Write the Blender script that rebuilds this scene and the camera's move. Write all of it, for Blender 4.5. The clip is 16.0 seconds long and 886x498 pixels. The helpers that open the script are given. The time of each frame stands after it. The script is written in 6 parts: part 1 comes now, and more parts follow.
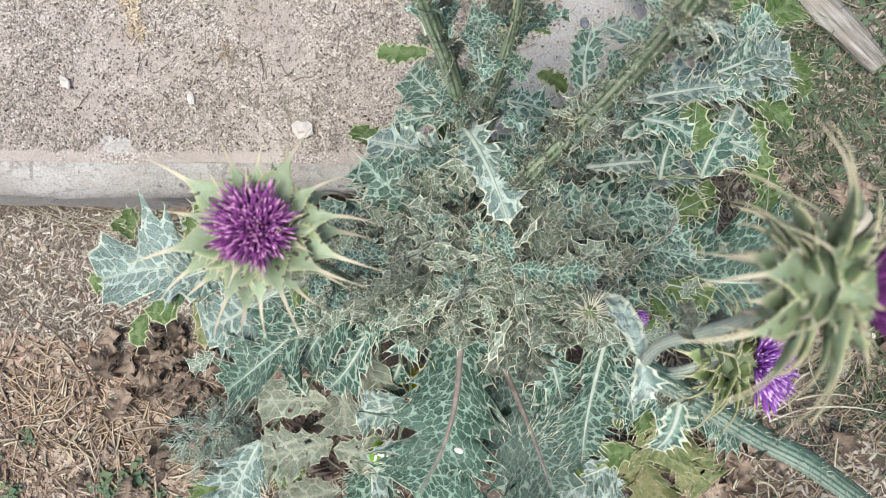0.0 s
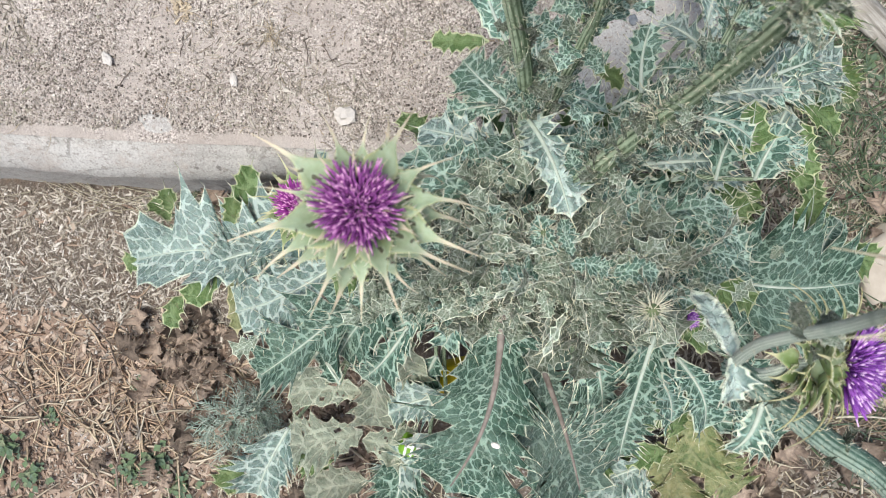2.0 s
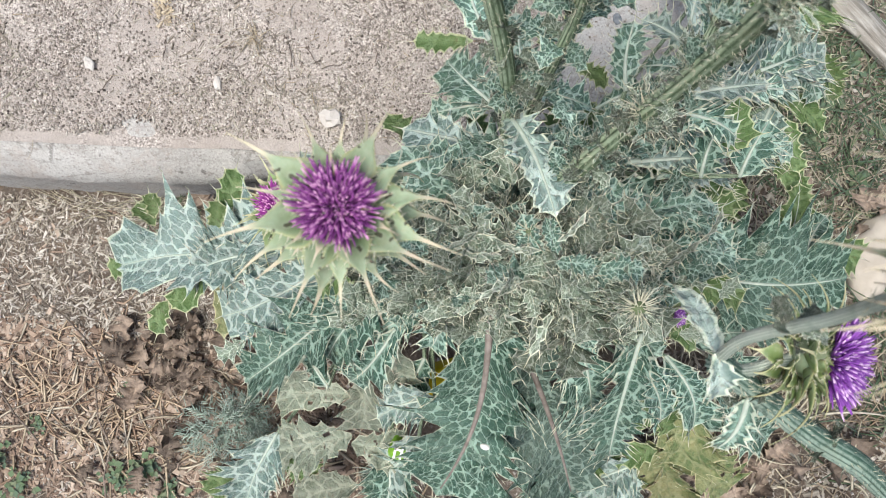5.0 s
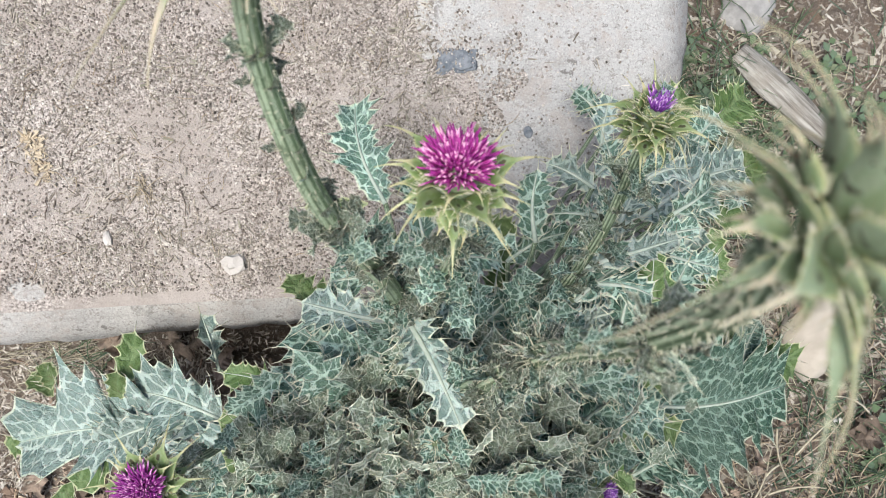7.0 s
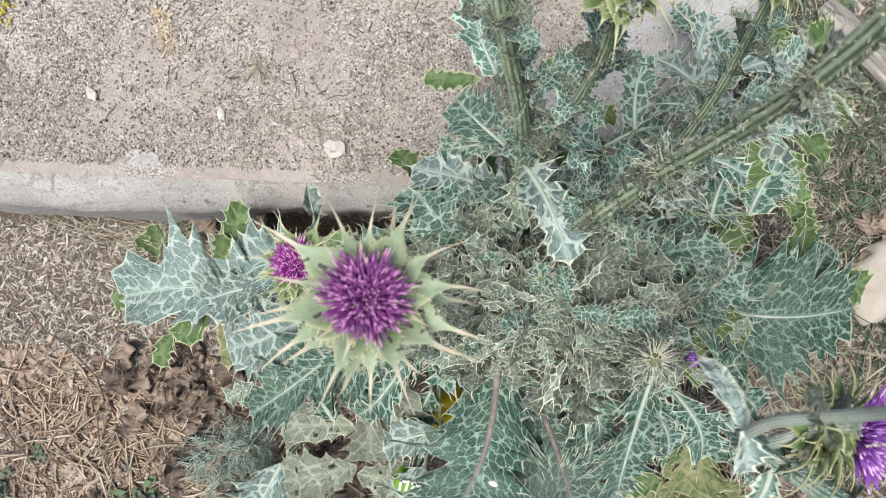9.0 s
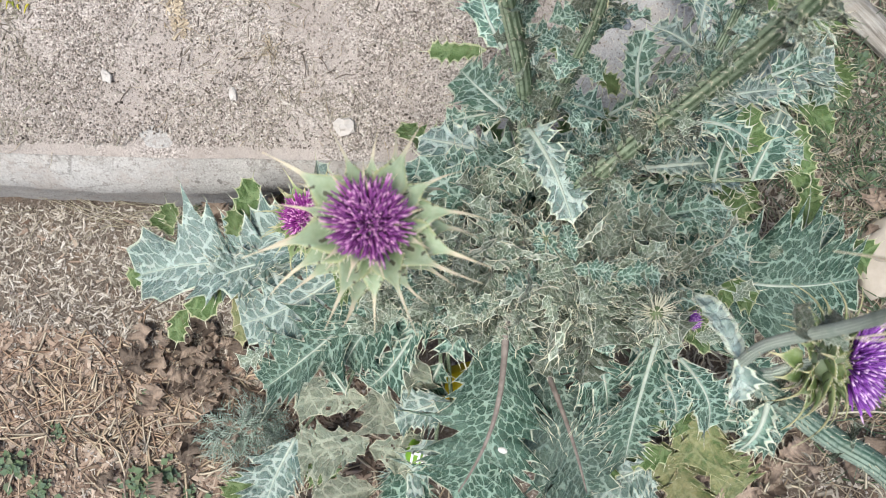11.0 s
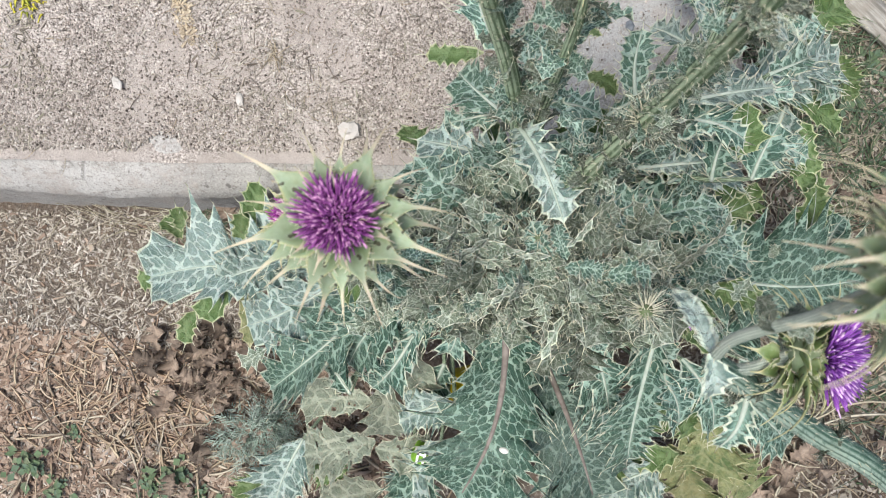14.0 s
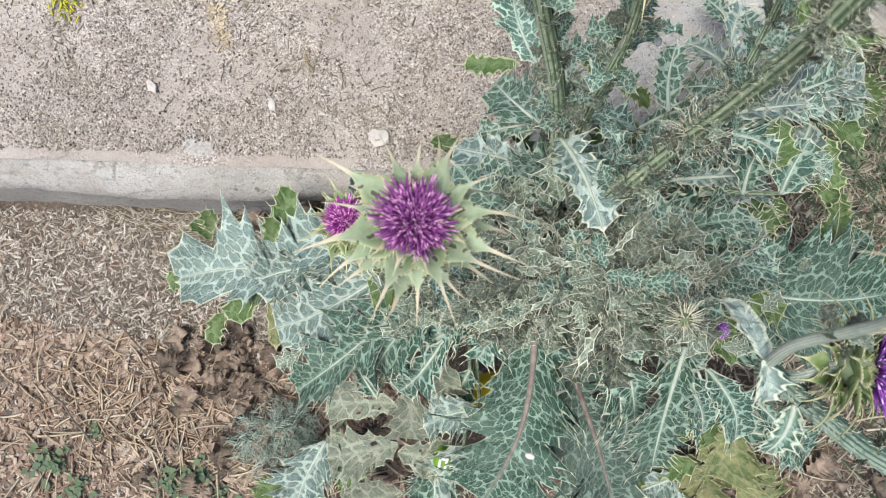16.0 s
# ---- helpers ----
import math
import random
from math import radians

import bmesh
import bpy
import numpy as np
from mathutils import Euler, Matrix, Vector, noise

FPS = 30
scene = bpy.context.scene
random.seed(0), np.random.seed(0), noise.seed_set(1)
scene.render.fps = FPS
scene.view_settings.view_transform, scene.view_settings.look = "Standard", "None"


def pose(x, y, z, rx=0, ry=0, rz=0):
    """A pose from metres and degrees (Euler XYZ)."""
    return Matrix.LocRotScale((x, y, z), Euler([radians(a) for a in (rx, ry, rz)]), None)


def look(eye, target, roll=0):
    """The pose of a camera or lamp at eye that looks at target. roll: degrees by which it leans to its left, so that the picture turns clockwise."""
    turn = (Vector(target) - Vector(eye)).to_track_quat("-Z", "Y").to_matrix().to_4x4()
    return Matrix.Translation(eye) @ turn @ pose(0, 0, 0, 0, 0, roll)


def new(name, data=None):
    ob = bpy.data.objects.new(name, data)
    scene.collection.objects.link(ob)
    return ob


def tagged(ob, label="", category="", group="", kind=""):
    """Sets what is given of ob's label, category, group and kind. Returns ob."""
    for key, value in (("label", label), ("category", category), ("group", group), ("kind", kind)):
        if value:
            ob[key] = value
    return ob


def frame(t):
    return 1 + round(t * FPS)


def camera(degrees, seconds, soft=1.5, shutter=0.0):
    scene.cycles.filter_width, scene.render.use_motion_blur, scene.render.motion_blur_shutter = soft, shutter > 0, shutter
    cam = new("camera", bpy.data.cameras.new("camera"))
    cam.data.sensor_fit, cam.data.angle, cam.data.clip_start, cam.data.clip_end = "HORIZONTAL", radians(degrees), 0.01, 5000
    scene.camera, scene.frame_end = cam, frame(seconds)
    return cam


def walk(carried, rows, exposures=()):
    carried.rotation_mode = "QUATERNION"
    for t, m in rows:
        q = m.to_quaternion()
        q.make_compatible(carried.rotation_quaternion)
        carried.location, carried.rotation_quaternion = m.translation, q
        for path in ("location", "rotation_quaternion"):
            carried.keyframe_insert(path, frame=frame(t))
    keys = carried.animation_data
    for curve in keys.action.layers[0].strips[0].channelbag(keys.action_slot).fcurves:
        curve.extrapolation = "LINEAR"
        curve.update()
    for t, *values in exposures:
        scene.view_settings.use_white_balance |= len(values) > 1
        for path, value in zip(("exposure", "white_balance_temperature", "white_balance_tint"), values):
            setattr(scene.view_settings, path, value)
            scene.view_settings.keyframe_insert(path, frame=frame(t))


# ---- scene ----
cam = camera(58.9, 16.0, soft=0.5)
PATH = [
    (0, (0.008, -0.008, 1.237), (-0.009, 0.246, -0.747), -3.3),
    (0.5, (0.0, -0.005, 1.241), (-0.031, 0.25, -0.742), -6.2),
    (1, (-0.018, -0.007, 1.242), (-0.027, 0.248, -0.742), -0.4),
    (1.5, (-0.037, -0.013, 1.234), (-0.068, 0.233, -0.751), -4.6),
    (2, (-0.042, -0.013, 1.228), (-0.059, 0.231, -0.757), -1.2),
    (2.5, (-0.042, -0.013, 1.231), (-0.054, 0.246, -0.752), -0.0),
    (3, (-0.039, -0.012, 1.231), (-0.055, 0.252, -0.751), -1.1),
    (3.2, (-0.039, -0.008, 1.228), (-0.043, 0.238, -0.757), 1.3),
    (5.3, (-0.035, -0.015, 1.224), (-0.026, 0.242, -0.759), 3.9),
    (5.5, (-0.031, 0.01, 1.227), (0.012, 0.281, -0.754), 9.3),
    (6, (0.001, 0.068, 1.223), (0.018, 0.257, -0.768), 4.0),
    (6.5, (0.022, 0.129, 1.203), (0.081, 0.373, -0.782), 11.3),
    (7, (0.021, 0.16, 1.192), (0.121, 0.415, -0.789), 18.2),
    (7.5, (0.016, 0.153, 1.209), (0.094, 0.432, -0.77), 12.9),
    (8, (-0.002, 0.097, 1.217), (0.054, 0.37, -0.763), 10.4),
    (8.5, (-0.029, 0.059, 1.227), (-0.001, 0.299, -0.758), 6.6),
    (9, (-0.056, 0.027, 1.225), (-0.03, 0.277, -0.759), 7.8),
    (9.5, (-0.05, 0.01, 1.225), (-0.049, 0.253, -0.761), 2.3),
    (9.7, (-0.059, 0.0, 1.228), (-0.05, 0.255, -0.756), 3.2),
    (12, (-0.036, -0.012, 1.237), (-0.084, 0.246, -0.746), -8.8),
    (12.5, (-0.033, -0.012, 1.236), (-0.101, 0.255, -0.745), -12.3),
    (13, (-0.033, -0.013, 1.24), (-0.103, 0.253, -0.741), -12.8),
    (13.5, (-0.025, -0.014, 1.237), (-0.096, 0.25, -0.744), -13.6),
    (14, (-0.019, -0.017, 1.242), (-0.095, 0.254, -0.738), -14.5),
    (14.5, (-0.01, -0.031, 1.241), (-0.072, 0.237, -0.74), -12.2),
    (15, (0.0, -0.037, 1.249), (-0.064, 0.237, -0.731), -12.8),
    (15.5, (-0.016, -0.039, 1.249), (-0.067, 0.236, -0.732), -9.3),
    (16, (-0.056, -0.023, 1.256), (-0.129, 0.271, -0.721), -11.6),
]
walk(cam, [(t, look(eye, target, roll)) for t, eye, target, roll in PATH], [(0, 0.69), (5.5, 0.69), (7, 0.69), (8, 0.58), (8.5, 0.62), (9.5, 0.65), (12, 0.66), (16, 0.64)])

cam.data.dof.use_dof = True
cam.data.dof.focus_distance = 0.72
cam.data.dof.aperture_fstop = 14.0

# ---------------------------------------------------------------- light
world = bpy.data.worlds.new("sky")
scene.world = world
world.use_nodes = True
wn, wl = world.node_tree.nodes, world.node_tree.links
sky = wn.new("ShaderNodeTexSky")
sky.sky_type = "NISHITA"
sky.sun_disc = False
sky.sun_elevation = radians(71.6)
sky.sun_rotation = radians(216.9)
sky.dust_density = 4.0
sky.air_density = 1.0
wn["Background"].inputs["Strength"].default_value = 0.084
wl.new(sky.outputs[0], wn["Background"].inputs["Color"])
sun = new("sun", bpy.data.lights.new("sun", "SUN"))
sun.data.energy = 2.15
sun.data.angle = radians(30)
sun.data.color = (1.0, 1.0, 0.95)
sun.matrix_world = look((-0.6, -0.8, 3.0), (0, 0, 0))

# ---------------------------------------------------------------- materials


class Mat:
    """A node material with short calls for its nodes."""

    def __init__(self, name, rough=0.7, spec=0.3):
        self.m = bpy.data.materials.new(name)
        self.m.use_nodes = True
        self.n, self.l = self.m.node_tree.nodes, self.m.node_tree.links
        self.b = self.n["Principled BSDF"]
        self.b.inputs["Roughness"].default_value = rough
        self.b.inputs["Specular IOR Level"].default_value = spec

    def put(self, socket, value):
        if isinstance(value, bpy.types.NodeSocket):
            self.l.new(value, socket)
        elif isinstance(value, tuple) and len(value) == 3 and socket.type == "RGBA":
            socket.default_value = (*value, 1)
        else:
            socket.default_value = value

    def node(self, kind, out=0, settings=None, **ins):
        x = self.n.new(kind)
        for k, v in (settings or {}).items():
            if k == "operation":
                x.operation = v
            elif k == "feature":
                x.feature = v
            elif k == "dims":
                if kind == "ShaderNodeTexVoronoi":
                    x.voronoi_dimensions = v
                else:
                    x.noise_dimensions = v
            elif k == "uv":
                x.uv_map = v
        for k, v in ins.items():
            self.put(x.inputs[int(k[1:])] if k[0] == "i" and k[1:].isdigit() else x.inputs[k.replace("_", " ")], v)
        return x.outputs[out]

    def math(self, op, a, b=0.0, c=0.0):
        return self.node("ShaderNodeMath", settings={"operation": op}, i0=a, i1=b, i2=c)

    def mix(self, f, a, b):
        x = self.n.new("ShaderNodeMix")
        x.data_type = "RGBA"
        self.put(x.inputs[0], f), self.put(x.inputs[6], a), self.put(x.inputs[7], b)
        return x.outputs[2]

    def step(self, x, lo, hi):
        y = self.n.new("ShaderNodeMapRange")
        y.interpolation_type = "SMOOTHSTEP"
        self.put(y.inputs[0], x)
        y.inputs[1].default_value, y.inputs[2].default_value = lo, hi
        return y.outputs[0]

    def noise(self, scale, detail=4.0, vec=None, rough=0.6):
        ins = {"Scale": scale, "Detail": detail, "Roughness": rough}
        return self.node("ShaderNodeTexNoise", Vector=vec if vec is not None else self.obj(), **ins)

    def obj(self):
        return self.node("ShaderNodeTexCoord", 3)

    def geo(self):
        return self.node("ShaderNodeNewGeometry", 0)

    def island(self):
        return self.n.new("ShaderNodeNewGeometry").outputs["Random Per Island"]

    def rand(self):
        return self.n.new("ShaderNodeObjectInfo").outputs["Random"]

    def ramp(self, f, *stops):
        x = self.n.new("ShaderNodeValToRGB")
        while len(x.color_ramp.elements) < len(stops):
            x.color_ramp.elements.new(0.5)
        for e, (p, c) in zip(x.color_ramp.elements, stops):
            e.position, e.color = p, (*c, 1)
        self.put(x.inputs[0], f)
        return x.outputs[0]

    def color(self, c):
        self.put(self.b.inputs["Base Color"], c)
        return self

    def bump(self, h, strength=0.3, dist=0.002):
        o = self.node("ShaderNodeBump", Height=h, Strength=strength, Distance=dist)
        self.l.new(o, self.b.inputs["Normal"])
        return self

    def sub(self, w, col=(0.3, 0.5, 0.1)):
        self.b.inputs["Subsurface Weight"].default_value = w
        self.b.inputs["Subsurface Scale"].default_value = 0.003
        return self


def leaf_material(name, dark, mid, vein, vein_amount=1.0, cell=92.0, rim=(0.44, 0.47, 0.34), rim_from=0.88, wide=0.11, rib=0.006, branch=118.0, vary=0.32):
    """Marbled leaf: dark rounded cells in a pale net of veins, on the leaf's own coordinates in metres."""
    k = Mat(name, 0.62, 0.16)
    uv = k.node("ShaderNodeUVMap", settings={"uv": "metres"})
    sep = k.n.new("ShaderNodeSeparateXYZ")
    k.l.new(uv, sep.inputs[0])
    side = k.math("ABSOLUTE", sep.outputs[1])
    wob, wob2, patch = k.noise(38.0, 3.0, k.obj()), k.noise(120.0, 2.0, k.obj()), k.noise(15.0, 3.0, k.obj())
    shift = k.math("ADD", k.math("MULTIPLY", wob, 0.008), k.math("MULTIPLY", wob2, 0.0036))
    r = k.math("MULTIPLY", k.rand(), 7.0)
    along = k.math("ADD", k.math("SUBTRACT", sep.outputs[0], k.math("MULTIPLY", side, 0.5)), shift)
    comb = k.node("ShaderNodeCombineXYZ", X=along, Y=k.math("ADD", k.math("ADD", k.math("MULTIPLY", sep.outputs[1], 0.9), shift), r), Z=0.0)
    warp = k.node("ShaderNodeMapping", Vector=k.node("ShaderNodeTexNoise", 1, Vector=k.obj(), Scale=85.0, Detail=4.0, Roughness=0.75), Scale=(0.011, 0.011, 0.0))
    comb = k.node("ShaderNodeVectorMath", i0=comb, i1=warp)
    edge = k.node("ShaderNodeTexVoronoi", settings={"feature": "DISTANCE_TO_EDGE", "dims": "2D"}, Vector=comb, Scale=cell)
    fine = k.node("ShaderNodeTexVoronoi", settings={"feature": "DISTANCE_TO_EDGE", "dims": "2D"}, Vector=comb, Scale=cell * 2.3)
    round_ = k.node("ShaderNodeTexVoronoi", settings={"feature": "F1", "dims": "2D"}, Vector=comb, Scale=cell)
    edge = k.math("SUBTRACT", edge, k.math("MULTIPLY", k.math("MAXIMUM", k.math("SUBTRACT", round_, 0.42), 0.0), 0.30))
    near = k.math("MULTIPLY", edge, k.math("ADD", 0.60, k.math("MINIMUM", 1.0, k.math("MULTIPLY", side, 0.13 / rib))))
    ragged = k.math("MULTIPLY", k.math("SUBTRACT", k.noise(3.2 * cell, 5.0, k.obj(), 0.8), 0.5), wide * 1.5)
    near = k.math("DIVIDE", k.math("ADD", near, ragged), k.math("ADD", 0.25, k.math("MULTIPLY", k.noise(30.0, 3.0, k.obj()), 1.35)))
    net = k.math("MULTIPLY", k.step(near, wide * 1.0, wide * 0.15), k.math("ADD", 0.30, k.math("MULTIPLY", k.noise(24.0, 4.0, k.obj(), 0.7), 1.5)))
    net2 = k.math("MULTIPLY", k.step(fine, 0.13, 0.02), k.math("MULTIPLY", k.step(patch, 0.38, 0.62), 0.5))
    # branches from the midrib to the margin
    q = k.math("ADD", k.math("SUBTRACT", sep.outputs[0], k.math("MULTIPLY", side, 0.75)), k.math("MULTIPLY", wob, 0.022))
    lat = k.math("ABSOLUTE", k.math("SINE", k.math("MULTIPLY", q, branch)))
    lat = k.math("MULTIPLY", k.step(lat, 0.13, 0.03), k.math("MULTIPLY", k.step(side, 0.07, 0.01), 0.9))
    ribzone = k.math("MULTIPLY", k.step(side, rib, rib * 0.1), k.math("ADD", 0.25, k.math("MULTIPLY", wob2, 0.8)))
    allv = k.math("MAXIMUM", k.math("MAXIMUM", net, net2), k.math("MAXIMUM", lat, ribzone))
    grain = k.noise(420.0, 3.0, k.obj(), 0.7)
    allv = k.math("MULTIPLY", allv, k.math("MULTIPLY", vein_amount, k.math("ADD", 0.55, k.math("MULTIPLY", grain, 0.85))))
    base = k.mix(k.step(k.noise(60.0, 5.0, k.obj(), 0.7), 0.3, 0.7), dark, mid)
    frost = k.math("MULTIPLY", k.step(k.noise(9.0, 4.0, k.obj(), 0.65), 0.48, 0.74), 0.28 * vein_amount)
    base = k.mix(frost, base, vein)
    col = k.mix(allv, base, vein)
    col = k.mix(k.math("MULTIPLY", k.step(grain, 0.5, 0.68), 0.20), col, vein)
    col = k.mix(k.math("MULTIPLY", k.step(k.noise(170.0, 4.0, k.obj(), 0.7), 0.46, 0.34), 0.25), col, dark)
    nrm = k.node("ShaderNodeUVMap", settings={"uv": "normal"})
    sn = k.n.new("ShaderNodeSeparateXYZ")
    k.l.new(nrm, sn.inputs[0])
    rimf = k.step(k.math("ADD", sn.outputs[1], k.math("MULTIPLY", k.math("SUBTRACT", wob2, 0.5), 0.12)), rim_from, rim_from + 0.10)
    col = k.mix(k.math("MULTIPLY", rimf, 0.92), col, rim)
    spots = k.step(k.noise(95.0, 2.0, k.obj()), 0.70, 0.76)
    col = k.mix(k.math("MULTIPLY", spots, 0.45), col, (0.15, 0.12, 0.07))
    hs = k.node("ShaderNodeHueSaturation", Hue=k.math("ADD", 0.488, k.math("MULTIPLY", k.rand(), 0.018)), Saturation=0.87,
                Value=k.math("ADD", 0.96 - vary / 2, k.math("MULTIPLY", k.rand(), vary)), Color=col)
    k.color(hs).sub(0.08)
    h = k.math("ADD", k.math("MULTIPLY", allv, -0.7), k.math("MULTIPLY", grain, 0.35))
    h = k.math("ADD", h, k.math("MULTIPLY", k.noise(75.0, 3.0, k.obj()), 2.2))
    k.bump(h, 0.9, 0.0030)
    return k.m


LEAF = leaf_material("marbled_leaf", (0.024, 0.072, 0.050), (0.060, 0.140, 0.100), (0.305, 0.455, 0.365), rim=(0.58, 0.64, 0.50), rim_from=0.77)
LEAF_MID = leaf_material("marbled_leaf_young", (0.062, 0.142, 0.100), (0.132, 0.240, 0.176), (0.425, 0.585, 0.485), 1.0, 105.0, (0.58, 0.64, 0.50), 0.79, 0.12, 0.0032, 260.0, 0.5)
LEAF_PALE = leaf_material("frosted_leaf", (0.095, 0.165, 0.142), (0.172, 0.255, 0.222), (0.415, 0.515, 0.460), 0.95, 66.0, (0.58, 0.64, 0.51), 0.77, 0.145)
LEAF_SMALL = leaf_material("spiny_leaf", (0.070, 0.108, 0.066), (0.215, 0.262, 0.185), (0.43, 0.485, 0.395), 0.7, 130.0, (0.62, 0.66, 0.54), 0.84, 0.09, 0.0022, 420.0, 0.95)
LEAF_BACK = leaf_material("leaf_underside", (0.050, 0.105, 0.022), (0.095, 0.165, 0.045), (0.20, 0.29, 0.12), 0.55, 44.0, (0.46, 0.50, 0.28), 0.80)
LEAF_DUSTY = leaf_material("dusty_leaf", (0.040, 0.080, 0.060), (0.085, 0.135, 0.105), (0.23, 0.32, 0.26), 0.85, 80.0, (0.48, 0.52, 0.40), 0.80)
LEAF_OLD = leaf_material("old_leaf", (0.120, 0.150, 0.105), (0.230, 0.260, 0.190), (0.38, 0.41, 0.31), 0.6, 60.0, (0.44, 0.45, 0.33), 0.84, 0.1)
LEAF_YELLOW = leaf_material("yellowing_leaf", (0.070, 0.120, 0.036), (0.25, 0.255, 0.105), (0.32, 0.32, 0.17), 0.35, 50.0, (0.46, 0.43, 0.24), 0.82)

k = Mat("pale_spine", 0.45, 0.4)
k.color(k.mix(k.island(), (0.50, 0.50, 0.35), (0.70, 0.68, 0.55)))
SPINE = k.m


def plain(name, a, b, scale=60.0, rough=0.75, bump=0.3, dist=0.0015, spec=0.25, per=None, amount=0.35):
    m = Mat(name, rough, spec)
    n = m.noise(scale, 6.0)
    c = m.mix(m.step(n, 0.32, 0.68), a, b)
    if per:
        f = m.island() if per == "island" else m.rand()
        c = m.node("ShaderNodeHueSaturation", Hue=0.5, Saturation=1.0, Value=m.math("ADD", 1 - amount, m.math("MULTIPLY", f, 2 * amount)), Color=c)
    m.color(c).bump(m.noise(scale * 4, 5.0), bump, dist)
    return m.m


RIB = plain("midrib_brown", (0.17, 0.14, 0.125), (0.29, 0.25, 0.225), 70)
RIB_PALE = plain("midrib_pale", (0.40, 0.47, 0.40), (0.52, 0.58, 0.50), 70)


def stem_material(name, dark, pale, n_ribs):
    k = Mat(name, 0.6, 0.3)
    uv = k.node("ShaderNodeUVMap", settings={"uv": "metres"})
    sep = k.n.new("ShaderNodeSeparateXYZ")
    k.l.new(uv, sep.inputs[0])
    wav = k.math("SINE", k.math("MULTIPLY", sep.outputs[1], n_ribs * 2 * math.pi))
    comb = k.node("ShaderNodeCombineXYZ", X=k.math("MULTIPLY", sep.outputs[0], 18.0), Y=k.math("MULTIPLY", sep.outputs[1], 40.0), Z=0.0)
    streak = k.node("ShaderNodeTexNoise", Vector=comb, Scale=1.6, Detail=6.0, Roughness=0.7)
    f = k.math("ADD", k.math("MULTIPLY", wav, 0.34), k.math("MULTIPLY", streak, 0.95))
    col = k.ramp(f, (0.15, dark), (0.42, tuple((a + b) / 2 for a, b in zip(dark, pale))), (0.75, pale))
    blot = k.step(k.noise(35.0, 4.0), 0.5, 0.72)
    col = k.mix(k.math("MULTIPLY", blot, 0.20), col, (0.24, 0.22, 0.14))
    fuzz = k.noise(260.0, 3.0, None, 0.7)
    col = k.mix(k.math("MULTIPLY", k.step(fuzz, 0.5, 0.68), 0.45), col, pale)
    col = k.mix(k.math("MULTIPLY", k.step(k.noise(105.0, 5.0, None, 0.75), 0.50, 0.62), 0.65), col, dark)
    k.color(col).bump(k.math("ADD", streak, fuzz), 0.8, 0.0016)
    return k.m


STEM = stem_material("ribbed_stem", (0.075, 0.120, 0.064), (0.415, 0.51, 0.355), 9)
STEM_BLUE = stem_material("ribbed_stem_bluish", (0.055, 0.125, 0.092), (0.37, 0.48, 0.40), 13)
STEM_PALE = stem_material("frosted_stem", (0.36, 0.44, 0.37), (0.60, 0.66, 0.58), 13)

def bract_material(name, dark, pale, thorn):
    k = Mat(name, 0.55, 0.35)
    u = k.node("ShaderNodeUVMap", settings={"uv": "normal"})
    s = k.n.new("ShaderNodeSeparateXYZ")
    k.l.new(u, s.inputs[0])
    c = k.mix(k.step(k.noise(45.0, 4.0), 0.3, 0.7), dark, pale)
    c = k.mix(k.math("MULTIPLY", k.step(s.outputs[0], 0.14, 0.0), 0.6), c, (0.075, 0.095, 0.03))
    c = k.mix(k.math("MULTIPLY", k.step(k.noise(160.0, 3.0), 0.5, 0.7), 0.25), c, (0.42, 0.46, 0.38))
    c = k.mix(k.step(s.outputs[0], 0.46, 0.66), c, thorn)
    c = k.mix(k.math("MULTIPLY", k.step(s.outputs[1], 0.72, 1.0), 0.6), c, (0.46, 0.46, 0.24))
    c = k.mix(k.math("MULTIPLY", k.step(k.noise(170.0, 1.0), 0.71, 0.74), 0.85), c, (0.04, 0.035, 0.02))
    c = k.node("ShaderNodeHueSaturation", Hue=0.5, Saturation=1.0, Value=k.math("ADD", 0.82, k.math("MULTIPLY", k.rand(), 0.36)), Color=c)
    k.color(c).bump(k.noise(300.0, 3.0), 0.25, 0.001).sub(0.08)
    return k.m


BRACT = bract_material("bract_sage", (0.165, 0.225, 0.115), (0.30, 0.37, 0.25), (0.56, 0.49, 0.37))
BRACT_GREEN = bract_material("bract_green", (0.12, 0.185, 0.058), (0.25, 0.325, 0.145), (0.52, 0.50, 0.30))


def floret_material(name, base, tip, pale):
    k = Mat(name, 0.6, 0.25)
    u = k.node("ShaderNodeUVMap", settings={"uv": "normal"})
    s = k.n.new("ShaderNodeSeparateXYZ")
    k.l.new(u, s.inputs[0])
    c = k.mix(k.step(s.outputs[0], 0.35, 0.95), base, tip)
    light = k.math("MULTIPLY", k.step(k.island(), 0.45, 0.85), k.step(s.outputs[0], 0.78, 0.94))
    c = k.mix(light, c, pale)
    c = k.node("ShaderNodeHueSaturation", Hue=k.math("ADD", 0.49, k.math("MULTIPLY", k.island(), 0.02)), Saturation=1.0,
               Value=k.math("ADD", 0.7, k.math("MULTIPLY", k.island(), 0.6)), Color=c)
    k.color(c)
    return k.m


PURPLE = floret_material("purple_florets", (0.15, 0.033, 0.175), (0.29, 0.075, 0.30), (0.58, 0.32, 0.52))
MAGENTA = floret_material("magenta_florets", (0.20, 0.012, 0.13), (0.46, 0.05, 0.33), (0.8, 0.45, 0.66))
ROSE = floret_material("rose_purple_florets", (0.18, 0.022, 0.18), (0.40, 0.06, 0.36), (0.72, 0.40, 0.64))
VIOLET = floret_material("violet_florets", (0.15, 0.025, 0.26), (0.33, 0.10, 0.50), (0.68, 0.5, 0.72))

